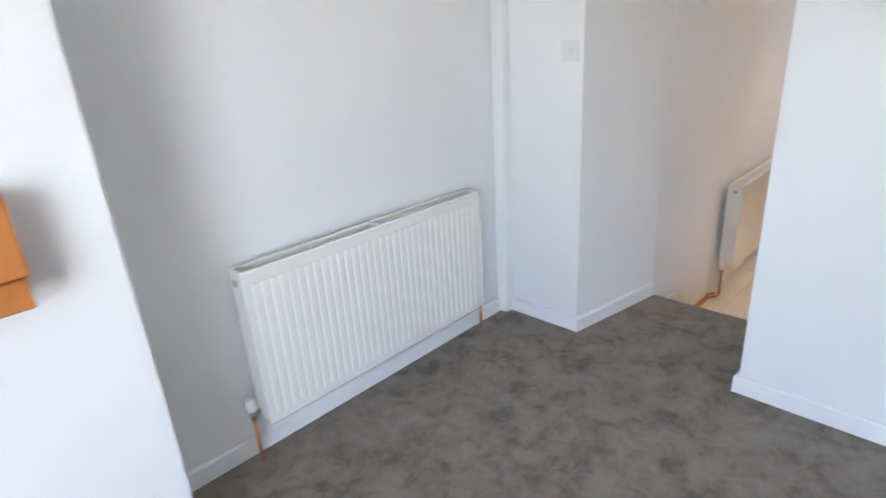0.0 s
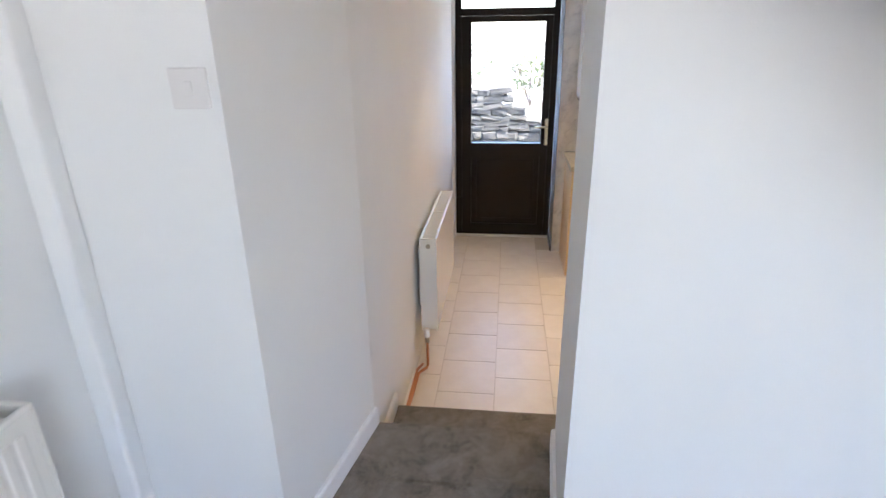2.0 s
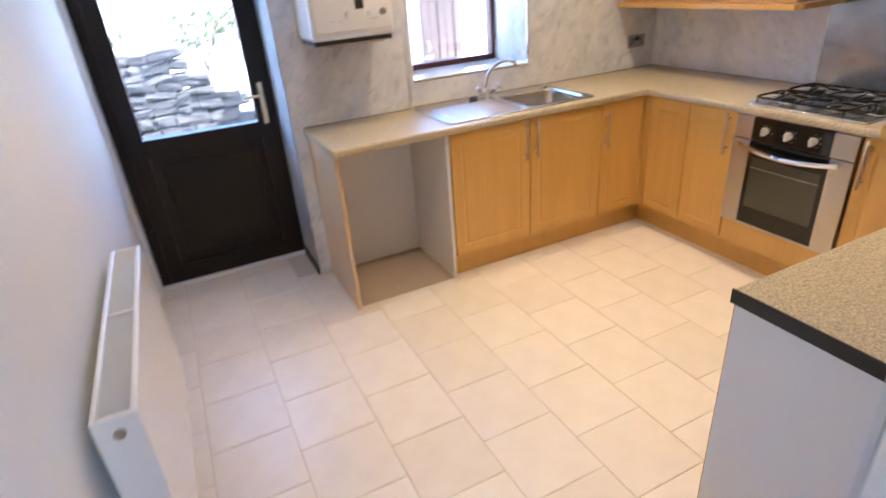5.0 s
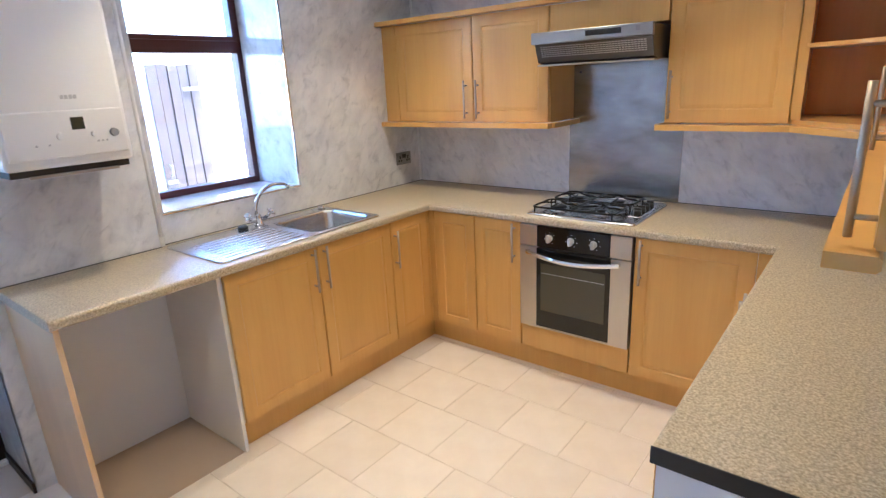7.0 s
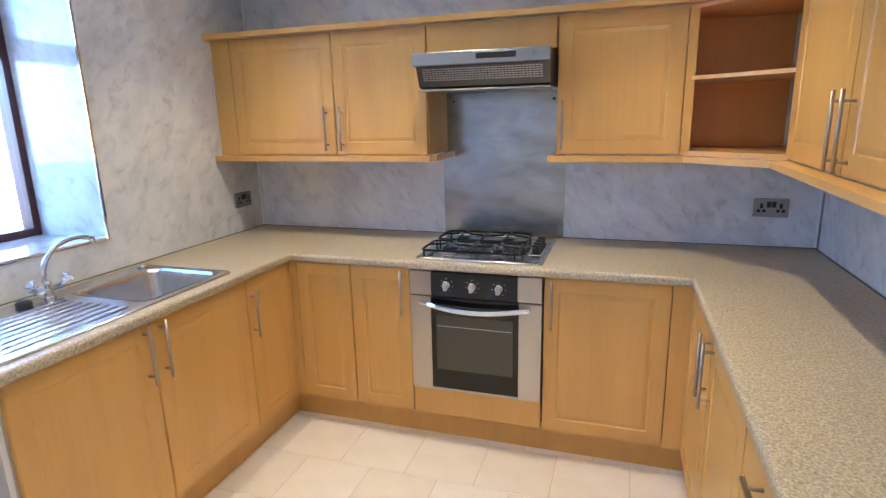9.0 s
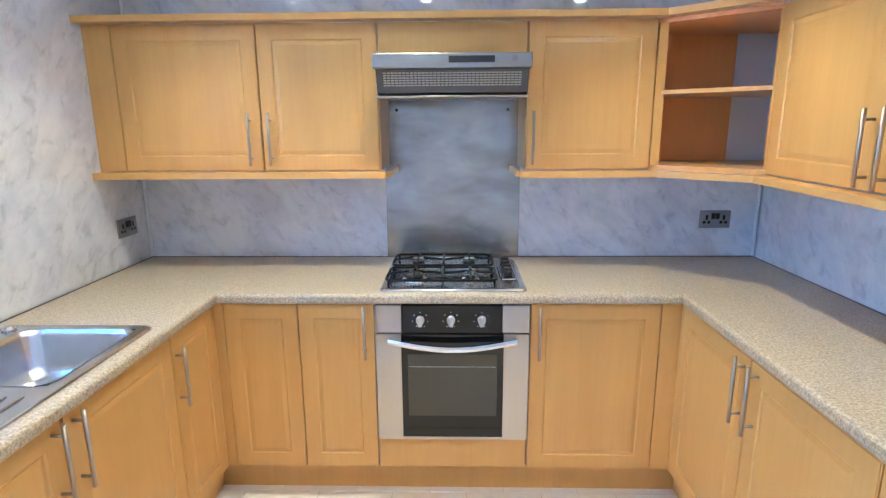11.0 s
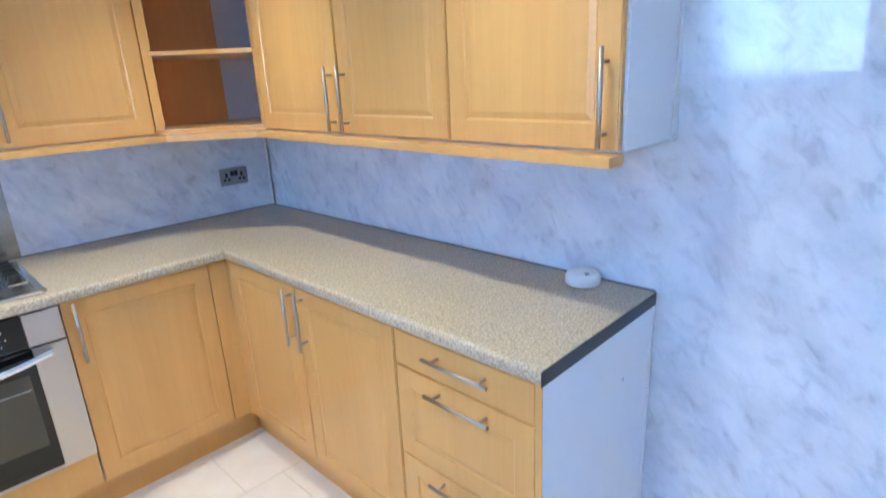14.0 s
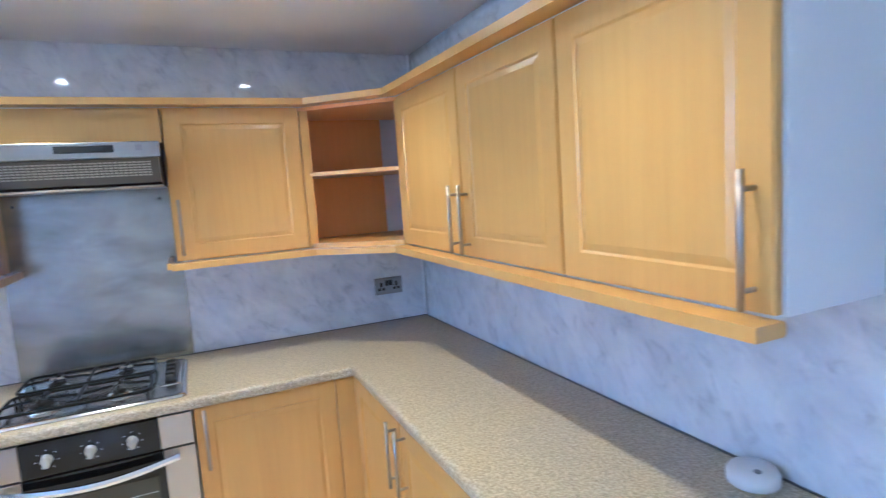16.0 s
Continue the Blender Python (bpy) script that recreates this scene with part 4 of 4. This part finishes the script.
part("back_panel", B(0.004, 0.010, 0.014, 0.572, WC0 + 0.017, 1.654), MELAMINE, t, "white back panel; its south strip paints in window light")
part("back_panel", B(0.004, 0.010, 0.014, 0.572, 1.672, WC1 - 0.017), MELAMINE, t, "white back panel; its south strip paints in window light")
for y0, y1, x0, x1, mt in ((0.290, 0.308, 0.600, 0.636, BEECH), (0.011, 0.289, 0.620, 0.636, BEECH_IN), (0.556, 0.574, 0.286, 0.303, BEECH), (0.556, 0.572, 0.011, 0.285, BEECH_IN)):
    part("side_panel", B(x0, x1, y0, y1, WC0 + 0.017, WC1 - 0.017), mt, t)


def moulding(name, pts, z0, z1, proud, label, category, depth=0.06):
    """Cornice or pelmet along a run of plan points, its front standing proud."""
    bm = bmesh.new()
    rows = []
    v = [Vector((x, y, 0)) for x, y in pts]
    for i, p in enumerate(v):
        ds = []
        if i:
            ds.append((p - v[i - 1]).normalized())
        if i < len(v) - 1:
            ds.append((v[i + 1] - p).normalized())
        ns = [Vector((d.y, -d.x, 0)) for d in ds]
        n = sum(ns, Vector()) / len(ns)
        n = n / max(n.dot(ns[0]), 0.3)
        drop = SAG * max(0, p.y - 0.575)
        rows.append([bm.verts.new(p + n * o + Vector((0, 0, z - drop))) for o, z in ((-depth, z0), (proud - 0.005, z0), (proud, z0 + 0.005), (proud, z1 - 0.006), (proud - 0.005, z1), (-depth, z1))])
    for a, b in zip(rows, rows[1:]):
        for k in range(6):
            bm.faces.new((a[k], a[(k + 1) % 6], b[(k + 1) % 6], b[k]))
    bm.faces.new(rows[0])
    bm.faces.new(rows[-1])
    return tagged(mesh_object(name, bm, BEECH), label, category)


RUN = [(0.303, 2.151), (0.305, 0.578), (0.604, 0.310), (2.964, 0.310)]
moulding("cornice", RUN, WC1 + 0.0005, WC1 + 0.026, 0.010, "beech-effect cornice along the top of the wall cabinets", "cornice")
moulding("pelmet", [(0.301, 2.154), (0.301, 0.578), (0.604, 0.310), (1.175, 0.310)], 1.325, 1.3495, 0.009, "beech-effect pelmet under the wall cabinets", "pelmet")
moulding("pelmet", [(1.735, 0.310), (2.964, 0.310)], 1.325, 1.3520, 0.010, "short beech-effect pelmet under the wall cabinets", "pelmet")
tagged(mesh_object("pelmet_return", B(1.718, 1.735, 0.003, 0.320, 1.325, 1.352, 0.002), BEECH), "beech-effect pelmet return beside the splashback", "pelmet")
tagged(mesh_object("pelmet_return", B(1.1755, 1.192, 0.003, 0.317, 1.325, 1.3495, 0.002), BEECH), "beech-effect pelmet return beside the splashback", "pelmet")

# cooker hood
hood = thing("cooker_hood", (1.457, 0.26, 1.645), "slim stainless steel cooker hood with a slotted grease filter", "cooker hood")
KX0, KX1 = 1.161, 1.754
bm = bmesh.new()
prof = [(0.003, 1.651), (0.40, 1.651), (0.455, 1.660), (0.490, 1.742), (0.490, 1.797), (0.003, 1.797)]
ra = [bm.verts.new((KX0 + 0.008, y, z)) for y, z in prof]
rb = [bm.verts.new((KX1 - 0.008, y, z)) for y, z in prof]
for k in range(6):
    bm.faces.new((ra[k], ra[(k + 1) % 6], rb[(k + 1) % 6], rb[k]))
bm.faces.new(ra)
bm.faces.new(rb)
part("body", bm, HOODGREY, hood, "dark grey metal hood body")
fas = part("fascia", B(KX0, KX1, 0.488, 0.516, 1.745, 1.799, 0.003), HOODSTEEL, hood)
part("switch_slot", B(1.300, 1.470, 0.516, 0.518, 1.764, 1.788, 0.001), BLACK, fas)
part("badge", B(1.215, 1.235, 0.516, 0.5168, 1.768, 1.788), GREY, fas)
up = Vector((0, 0.035, 0.082)).normalized()
outn = Vector((0, 0.082, -0.035)).normalized()
bm = bmesh.new()
for i in range(36):
    for j in range(6):
        c = Vector((1.202 + 0.0146 * i, 0.455, 1.660)) + up * (0.030 + 0.0095 * j) + outn * 0.0006
        e = Vector((0.0058, 0, 0))
        g = up * 0.0024
        q = [bm.verts.new(c - e - g), bm.verts.new(c + e - g), bm.verts.new(c + e + g), bm.verts.new(c - e + g)]
        f = bm.faces.new(q)
        w = bmesh.ops.extrude_face_region(bm, geom=[f])
        bmesh.ops.translate(bm, vec=outn * 0.0012, verts=[x for x in w["geom"] if isinstance(x, bmesh.types.BMVert)])
tagged(part("filter_slot", bm, GREASE, hood, "bright slots of the grease filter"), kind="stuff")
for x in (1.25, 1.66):
    part("hood_lens", B(x - 0.03, x + 0.03, 0.36, 0.42, 1.646, 1.652, 0.002), PLASTIC, hood)
part("lower_edge", B(KX0 + 0.004, KX1 - 0.004, 0.40, 0.459, 1.642, 1.6505, 0.002), NICKEL, hood)

# ---- boiler ----
boiler = thing("boiler", (2.78, 2.317, 1.353), "white wall-hung combination boiler with a control panel", "boiler")
bm = B(2.640, XE - 0.031, 2.104, 2.530, 1.362, 2.08, 0.016, seg=3)
part("casing", bm, APPLIANCE, boiler)
cp = part("control_panel", B(2.630, 2.6405, 2.120, 2.514, 1.395, 1.560, 0.005), PLASTIC, boiler, "pale plastic control panel")
part("display", B(2.6285, 2.6305, 2.259, 2.303, 1.490, 1.534, 0.001), SCREEN, cp)
for y, r in ((2.165, 0.016), (2.235, 0.011), (2.345, 0.014)):
    bm = bmesh.new()
    cyl(bm, (2.6305, y, 1.470), (2.616, y, 1.470), r, 18, r * 0.85)
    part("knob", bm, GREY if r > 0.015 else PLASTIC, cp)
bm = bmesh.new()
for k in range(4):
    box(bm, 2.6385, 2.6402, 2.262 + 0.014 * k, 2.272 + 0.014 * k, 1.598, 1.612)
part("logo_bars", bm, GREYMARK, boiler)
# black slab paints in the shade of the gap below the casing
part("gap_shade", B(2.662, XE - 0.032, 2.118, 2.516, 1.338, 1.3615, 0.002), BLACK, boiler, "black slab that stands in for the shaded gap")
part("under_bar", B(2.655, 2.664, 2.16, 2.46, 1.330, 1.340, 0.002), NICKEL, boiler, "dull metal bar under the casing")
for y in (2.19, 2.205, 2.22, 2.38, 2.42):
    part("button", B(2.6285, 2.6305, y, y + 0.008, 1.44, 1.447, 0.001), GREYMARK, cp)
bm = bmesh.new()
tube(bm, [(XE - 0.018, 1.935, 0.925), (XE - 0.018, 1.935, 1.6), (XE - 0.018, 1.935, 2.24)], 0.0105, 12)
pipe = thing("waste_pipe", (XE - 0.018, 1.935, TW), "white plastic condensate pipe beside the boiler", "pipe")
part("pipe", bm, PLASTIC, pipe)
bm = bmesh.new()
tube(bm, [(XE - 0.018, 1.935, 0.907), (XE - 0.018, 1.935, 0.955)], 0.015, 12)
part("elbow", bm, PLASTIC, pipe)


# ---- sockets and switches ----
def socket(m, u, v, n, plate, insert, label, group):
    """A double switched socket, centred on (u, v) of a wall."""
    t = thing("double_socket", m @ Vector((u, n, v - 0.043)), label, "socket", group)
    part("plate", B(u - 0.073, u + 0.073, n, n + 0.008, v - 0.043, v + 0.043, 0.003, m=m), plate, t)
    part("insert", B(u - 0.058, u + 0.058, n + 0.008, n + 0.009, v - 0.03, v + 0.028, m=m), plate, t)
    for s in (-1, 1):
        bm = bmesh.new()
        box(bm, u + s * 0.040 - 0.006, u + s * 0.040 + 0.006, n + 0.0088, n + 0.0097, v - 0.003, v + 0.020, m=m)
        for d in (-0.011, 0.011):
            box(bm, u + s * 0.040 + d - 0.007, u + s * 0.040 + d + 0.007, n + 0.0088, n + 0.0097, v - 0.021, v - 0.008, m=m)
        part("pin_holes", bm, insert, t)
        part("rocker", B(u + s * 0.010 - 0.009, u + s * 0.010 + 0.009, n + 0.009, n + 0.013, v + 0.002, v + 0.029, 0.001, m=m), insert, t)
    return t


socket(SOUTH, 0.203, 1.090, 0.0005, PEWTER, BLACK, "brushed metal double socket with black switches", "kitchen sockets")
socket(EAST, 0.180, 1.090, 0.0005, PEWTER, BLACK, "brushed metal double socket with black switches", "kitchen sockets")
NIB = side(-0.65, 0, 0, 1)
socket(NIB, 1.985, 0.645, 0.0005, PLASTIC, GREYMARK, "white plastic double socket above the skirting", "dining sockets")
RET = side(-0.62, 0, 0, 1)
sw = thing("light_switch", (-0.62, 3.748, 1.715), "white plastic single light switch", "switch")
part("plate", B(3.705, 3.791, 0.0005, 0.010, 1.715, 1.801, 0.003, m=RET), SWITCH, sw)
part("rocker", B(3.739, 3.757, 0.0102, 0.0145, 1.742, 1.774, 0.002, m=RET), SWITCH, sw)
for y in (3.716, 3.780):
    bm = bmesh.new()
    cyl(bm, (y, 0.0085, 1.758), (y, 0.0098, 1.758), 0.0032, 10, m=RET)
    part("screw", bm, GREY, sw)

# ---- radiators ----
def radiator(x0, x1, wall, z0, z1, depth, label, flutes):
    """A double panel radiator that stands off a wall whose face is y = wall; its front looks to -y."""
    t = thing("radiator", ((x0 + x1) / 2, wall, z0), label, "radiator", "radiators")
    back, front = wall - 0.035, wall - 0.035 - depth
    for y0, y1 in ((front, front + 0.012), (back - 0.012, back)):
        strips = []
        bm = bmesh.new()
        box(bm, x0 + 0.006, x1 - 0.006, y0 + (0.004 if flutes else 0), y1, z0, z1 - 0.012, 0.004)
        if flutes and y0 == front:
            n = int((x1 - x0 - 0.06) / 0.034)
            for k in range(n):
                x = x0 + 0.03 + (k + 0.5) * (x1 - x0 - 0.06) / n
                strips.append(B(x - 0.0125, x + 0.0125, y0 + 0.0005, y0 + 0.009, z0 + 0.03, z1 - 0.05, 0.0035))
        face = part("panel", bm, RADIATOR, t)
        for s in strips:
            part("flute", s, RADIATOR, face)
    for x in (x0, x1 - 0.004):
        part("end_cap", B(x, x + 0.004, front - 0.001, back, z0 + 0.015, z1 - 0.012, 0.001), RADIATOR, t)
    bm = bmesh.new()
    box(bm, x0, x1, front - 0.002, front + 0.013, z1 - 0.014, z1, 0.004)
    box(bm, x0, x1, back - 0.013, back, z1 - 0.014, z1, 0.004)
    for x in (x0, (x0 + x1) / 2 - 0.007, x1 - 0.014):
        box(bm, x, x + 0.014, front + 0.010, back - 0.010, z1 - 0.013, z1 - 0.001, 0.002)
    part("top_rail", bm, RADIATOR, t)
    bm = bmesh.new()
    for k in range(0 if flutes else int((x1 - x0) / 0.012)):
        x = x0 + 0.014 + 0.012 * k
        if x < x1 - 0.012:
            box(bm, x, x + 0.004, front + 0.013, back - 0.013, z1 - 0.016, z1 - 0.008)
    if flutes:
        bm.free()
    else:
        tagged(part("grille", bm, RADIATOR, t), kind="stuff")
    part("fins", B(x0 + 0.02, x1 - 0.02, front + 0.014, back - 0.014, z0 + 0.05, z1 - 0.03), RADIATOR if flutes else GREY, t, "convector fins")
    for x in (x0 + 0.15, x1 - 0.15):
        part("bracket", B(x - 0.015, x + 0.015, back, wall - 0.001, z0 + 0.1, z1 - 0.1), RADIATOR, t)
    bm = bmesh.new()
    cyl(bm, (x0 + 0.002, front + 0.045, z1 - 0.045), (x0 - 0.006, front + 0.045, z1 - 0.045), 0.013, 14)
    part("plug", bm, NICKEL, t)
    return t, front


def valve(parent, x, y, z, floor_z, sx):
    bm = bmesh.new()
    cyl(bm, (x, y, z - 0.02), (x, y, z + 0.02), 0.013, 14)
    cyl(bm, (x, y, z), (x + sx * 0.03, y, z), 0.010, 12)
    part("valve", bm, NICKEL, parent)
    bm = bmesh.new()
    lathe(bm, [(0.003, 0), (0.016, 0), (0.018, 0.01), (0.016, 0.045), (0.012, 0.05), (0.003, 0.05)], (x, y, z + 0.018), 16)
    part("valve_cap", bm, PLASTIC, parent, "white valve cap")
    bm = bmesh.new()
    tube(bm, [(x, y, z - 0.015), (x, y, floor_z + 0.05), (x, y, floor_z)], 0.0078, 10)
    part("pipe", bm, COPPER, parent, "bare copper pipe")


rad, fr = radiator(-2.150, -0.940, 4.15, 0.560, 1.165, 0.085, "white fluted panel radiator under a bare wall", True)
valve(rad, -2.185, 4.085, 0.60, CARPET_Z, 1)
valve(rad, -0.905, 4.085, 0.60, CARPET_Z, -1)
rad, fr = radiator(1.005, 1.985, YN, 0.240, 0.816, 0.094, "white smooth panel radiator beside the back door", False)
valve(rad, 0.975, 3.50, 0.205, 0.03, 1)
bm = bmesh.new()
tube(bm, [(0.975, 3.50, 0.03), (0.965, 3.505, 0.018), (0.93, 3.53, 0.018), (0.90, 3.545, 0.018), (0.38, 3.552, 0.018)], 0.0078, 10)
tagged(mesh_object("copper_pipe", bm, COPPER), "bare copper pipe running along the floor", "pipe")
bm = bmesh.new()
tube(bm, [(1.0, 3.535, 0.018), (0.92, 3.556, 0.030), (0.38, 3.558, 0.036)], 0.0078, 10)
tagged(mesh_object("copper_pipe", bm, COPPER), "second bare copper pipe along the wall", "pipe")
skirting("baseboard_kitchen", [(0.90, YN), (0.376, YN)], 0.0, 0.05, 0.010)

# ---- loose things ----
alarm = thing("smoke_alarm", (0.064, 1.93, TW), "round white smoke alarm lying on the worktop", "smoke alarm")
bm = bmesh.new()
lathe(bm, [(0.003, 0.0), (0.048, 0.0), (0.052, 0.004), (0.053, 0.022), (0.047, 0.033), (0.03, 0.037), (0.003, 0.037)], (0.064, 1.93, TW + 0.0005), 32)
part("case", bm, PLASTIC, alarm)
bm = bmesh.new()
lathe(bm, [(0.001, 0.0), (0.008, 0.0), (0.007, 0.003), (0.001, 0.003)], (0.080, 1.952, TW + 0.0365), 14)
part("test_button", bm, GREY, alarm)

mantel = thing("mantel_beam", (-3.3, 3.69, 1.40), "orange-stained timber mantel beam on the chimney breast", "mantel")
part("beam", B(-3.85, -2.722, 3.640, 3.7495, 1.400, 1.462, 0.004), ROUGHWOOD, mantel)
part("beam", B(-3.85, -2.712, 3.650, 3.7495, 1.463, 1.625, 0.004), ROUGHWOOD, mantel)

# downlights
for sx, sy in SPOTS:
    t = thing("downlight", (sx, sy, CEIL), "small round recessed ceiling spotlight, lit; the northmost is added", "downlight", "ceiling spotlights")
    bm = bmesh.new()
    lathe(bm, [(0.026, -0.001), (0.026, -0.004), (0.040, -0.006), (0.043, -0.0005)], (sx, sy, CEIL), 24)
    part("bezel", bm, CHROME, t)
    bm = bmesh.new()
    lathe(bm, [(0.001, -0.0065), (0.025, -0.0065), (0.025, -0.0045), (0.001, -0.0045)], (sx, sy, CEIL), 20)
    part("bulb", bm, GLOW, t, "glowing bulb face")

# ---- outdoors ----
bm = bmesh.new()
box(bm, -400, 400, -400, 400, -0.4, -0.06)
structure("ground", bm, PAVING, "pale concrete yard", "ground")
structure("yard_wall", B(4.9, 5.1, -4.0, 1.75, -0.06, 1.84, 0.01), RENDERED, "white rendered yard wall in the sun", "wall")
gate = thing("yard_gate", (4.86, 0.87, -0.06), "weathered vertical-board timber gate", "gate")
for k in range(5):
    y = 0.55 + 0.084 * k
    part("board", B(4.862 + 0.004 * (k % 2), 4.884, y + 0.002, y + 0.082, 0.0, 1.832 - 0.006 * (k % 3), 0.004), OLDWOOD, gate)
for z in (0.35, 1.62):
    part("strap_hinge", B(4.850, 4.8615, 0.545, 0.70, z, z + 0.028, 0.003), PEWTER, gate)
bm = bmesh.new()
tube(bm, [(4.861, 0.925, 0.96), (4.825, 0.925, 0.97), (4.822, 0.925, 1.03), (4.861, 0.925, 1.05)], 0.007, 8)
part("pull_handle", bm, PEWTER, gate)
part("latch", B(4.846, 4.8615, 0.88, 0.965, 0.895, 0.925, 0.003), PEWTER, gate)
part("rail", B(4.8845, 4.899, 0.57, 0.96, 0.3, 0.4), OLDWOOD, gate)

# dry stone wall with a sloping end, and a bright bank behind
wall = thing("stone_wall", (5.3, 3.6, -0.06), "grey dry stone garden wall with a sloping end", "stone wall")


def wall_top(y):
    return 1.20 if y > 3.15 else max(0.1, 1.20 - (3.15 - y) * 0.98)


part("core", B(5.26, 5.5, 3.25, 6.0, -0.06, 1.02), STONE, wall)
bm = bmesh.new()
vv = [[bm.verts.new((x, y, z)) for y, z in ((2.2, -0.06), (3.2495, -0.06), (3.2495, 1.02), (2.2, 0.06))] for x in (5.26, 5.5)]
for k in range(4):
    bm.faces.new((vv[0][k], vv[0][(k + 1) % 4], vv[1][(k + 1) % 4], vv[1][k]))
bm.faces.new(vv[0])
bm.faces.new(vv[1])
part("core", bm, STONE, wall)
rnd = random.Random(5)
z = -0.06
while z < 1.2:
    h = rnd.uniform(0.055, 0.11)
    y = 2.15 + rnd.uniform(0, 0.1)
    while y < 4.6:
        w = rnd.uniform(0.09, 0.28)
        if z + h * 0.6 < wall_top(y + w / 2):
            bm = bmesh.new()
            box(bm, -0.06, 0.05 + rnd.uniform(0, 0.04), -w / 2 - 0.01, w / 2 + 0.004, -h / 2 - 0.006, h / 2 + 0.004, min(0.03, h * 0.33))
            for v in bm.verts:
                v.co += Vector((rnd.uniform(-1, 1), rnd.uniform(-1, 1), rnd.uniform(-1, 1))) * 0.009
            bm.transform(Matrix.Translation((5.25, y + w / 2, z + h / 2 + rnd.uniform(-0.02, 0.02))) @ Matrix.Rotation(radians(rnd.uniform(-9, 9)), 4, 'X'))
            part("stone", bm, STONE, wall)
        y += w
    z += h
structure("garden_wall", B(7.6, 7.8, 0.5, 9.0, -0.06, 1.5, 0.02), RENDERED, "pale rendered garden wall in full sun", "wall")


def shrub(x, y, z, size, seed, count, label):
    r = random.Random(seed)
    t = thing("shrub", (x, y, z), label, "shrub", "garden shrubs")
    bm = bmesh.new()
    for k in range(6):
        a = r.uniform(0, math.tau)
        tube(bm, [(x, y, z), (x + 0.2 * size * math.cos(a), y + 0.2 * size * math.sin(a), z + size * 0.5), (x + 0.4 * size * math.cos(a), y + 0.4 * size * math.sin(a), z + size * r.uniform(0.7, 1.0))], 0.012, 6)
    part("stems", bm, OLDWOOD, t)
    bm = bmesh.new()
    for k in range(count):
        d = Vector((r.gauss(0, 1), r.gauss(0, 1), r.gauss(0, 1))).normalized() * size * 0.5 * r.uniform(0.5, 1.05)
        c = Vector((x, y, z + size * 0.62)) + Vector((d.x, d.y, d.z * 0.8))
        e = Vector((r.uniform(-1, 1), r.uniform(-1, 1), r.uniform(-1, 1))).normalized() * r.uniform(0.03, 0.06)
        g = e.orthogonal().normalized() * 0.018
        bm.faces.new([bm.verts.new(c - e), bm.verts.new(c + g), bm.verts.new(c + e), bm.verts.new(c - g)])
    tagged(part("leaves", bm, LEAF, t), kind="stuff")


shrub(6.8, 2.75, 0.8, 0.75, 3, 320, "small leafy green shrub behind the stone wall")
shrub(6.9, 3.7, 0.8, 1.0, 4, 220, "leafy green shrub behind the stone wall")
shrub(7.2, 2.2, 0.8, 1.0, 6, 320, "yellow-green leafy garden shrub on the bank")
structure("bank", B(6.0, 7.6, 2.0, 9.0, -0.06, 0.8, 0.05), PAVING, "pale raised bank behind the stone wall", "bank")

# ---- floor tiles ----
S = 0.317
mesh_cache = {}
for row in range(-3, 9):
    y0 = 0.885 + S * row
    shift = 0.608 if row % 2 == 0 else 0.767
    for col in range(-3, 10):
        x0 = shift + S * col
        a0, a1 = max(x0 + 0.0018, 0.001), min(x0 + S - 0.0018, XD - 0.032)
        b0, b1 = max(y0 + 0.0018, 0.001), min(y0 + S - 0.0018, YN - 0.001)
        if a1 - a0 < 0.01 or b1 - b0 < 0.01:
            continue
        if a0 > XE and b0 < DY0:
            continue
        if b0 < DY0 and a1 > XE:
            a1 = XE - 0.001
        key = (round(a1 - a0, 4), round(b1 - b0, 4))
        if key not in mesh_cache:
            tmp = bmesh.new()
            box(tmp, -key[0] / 2, key[0] / 2, -key[1] / 2, key[1] / 2, -0.008, 0, 0.0015, seg=1)
            bmesh.ops.recalc_face_normals(tmp, faces=tmp.faces[:])
            me = bpy.data.meshes.new("tile")
            tmp.to_mesh(me)
            tmp.free()
            me.materials.append(TILE)
            mesh_cache[key] = me
        ob = new("tile", mesh_cache[key])
        ob.location = ((a0 + a1) / 2, (b0 + b1) / 2, 0.0)
        ob.parent = floor
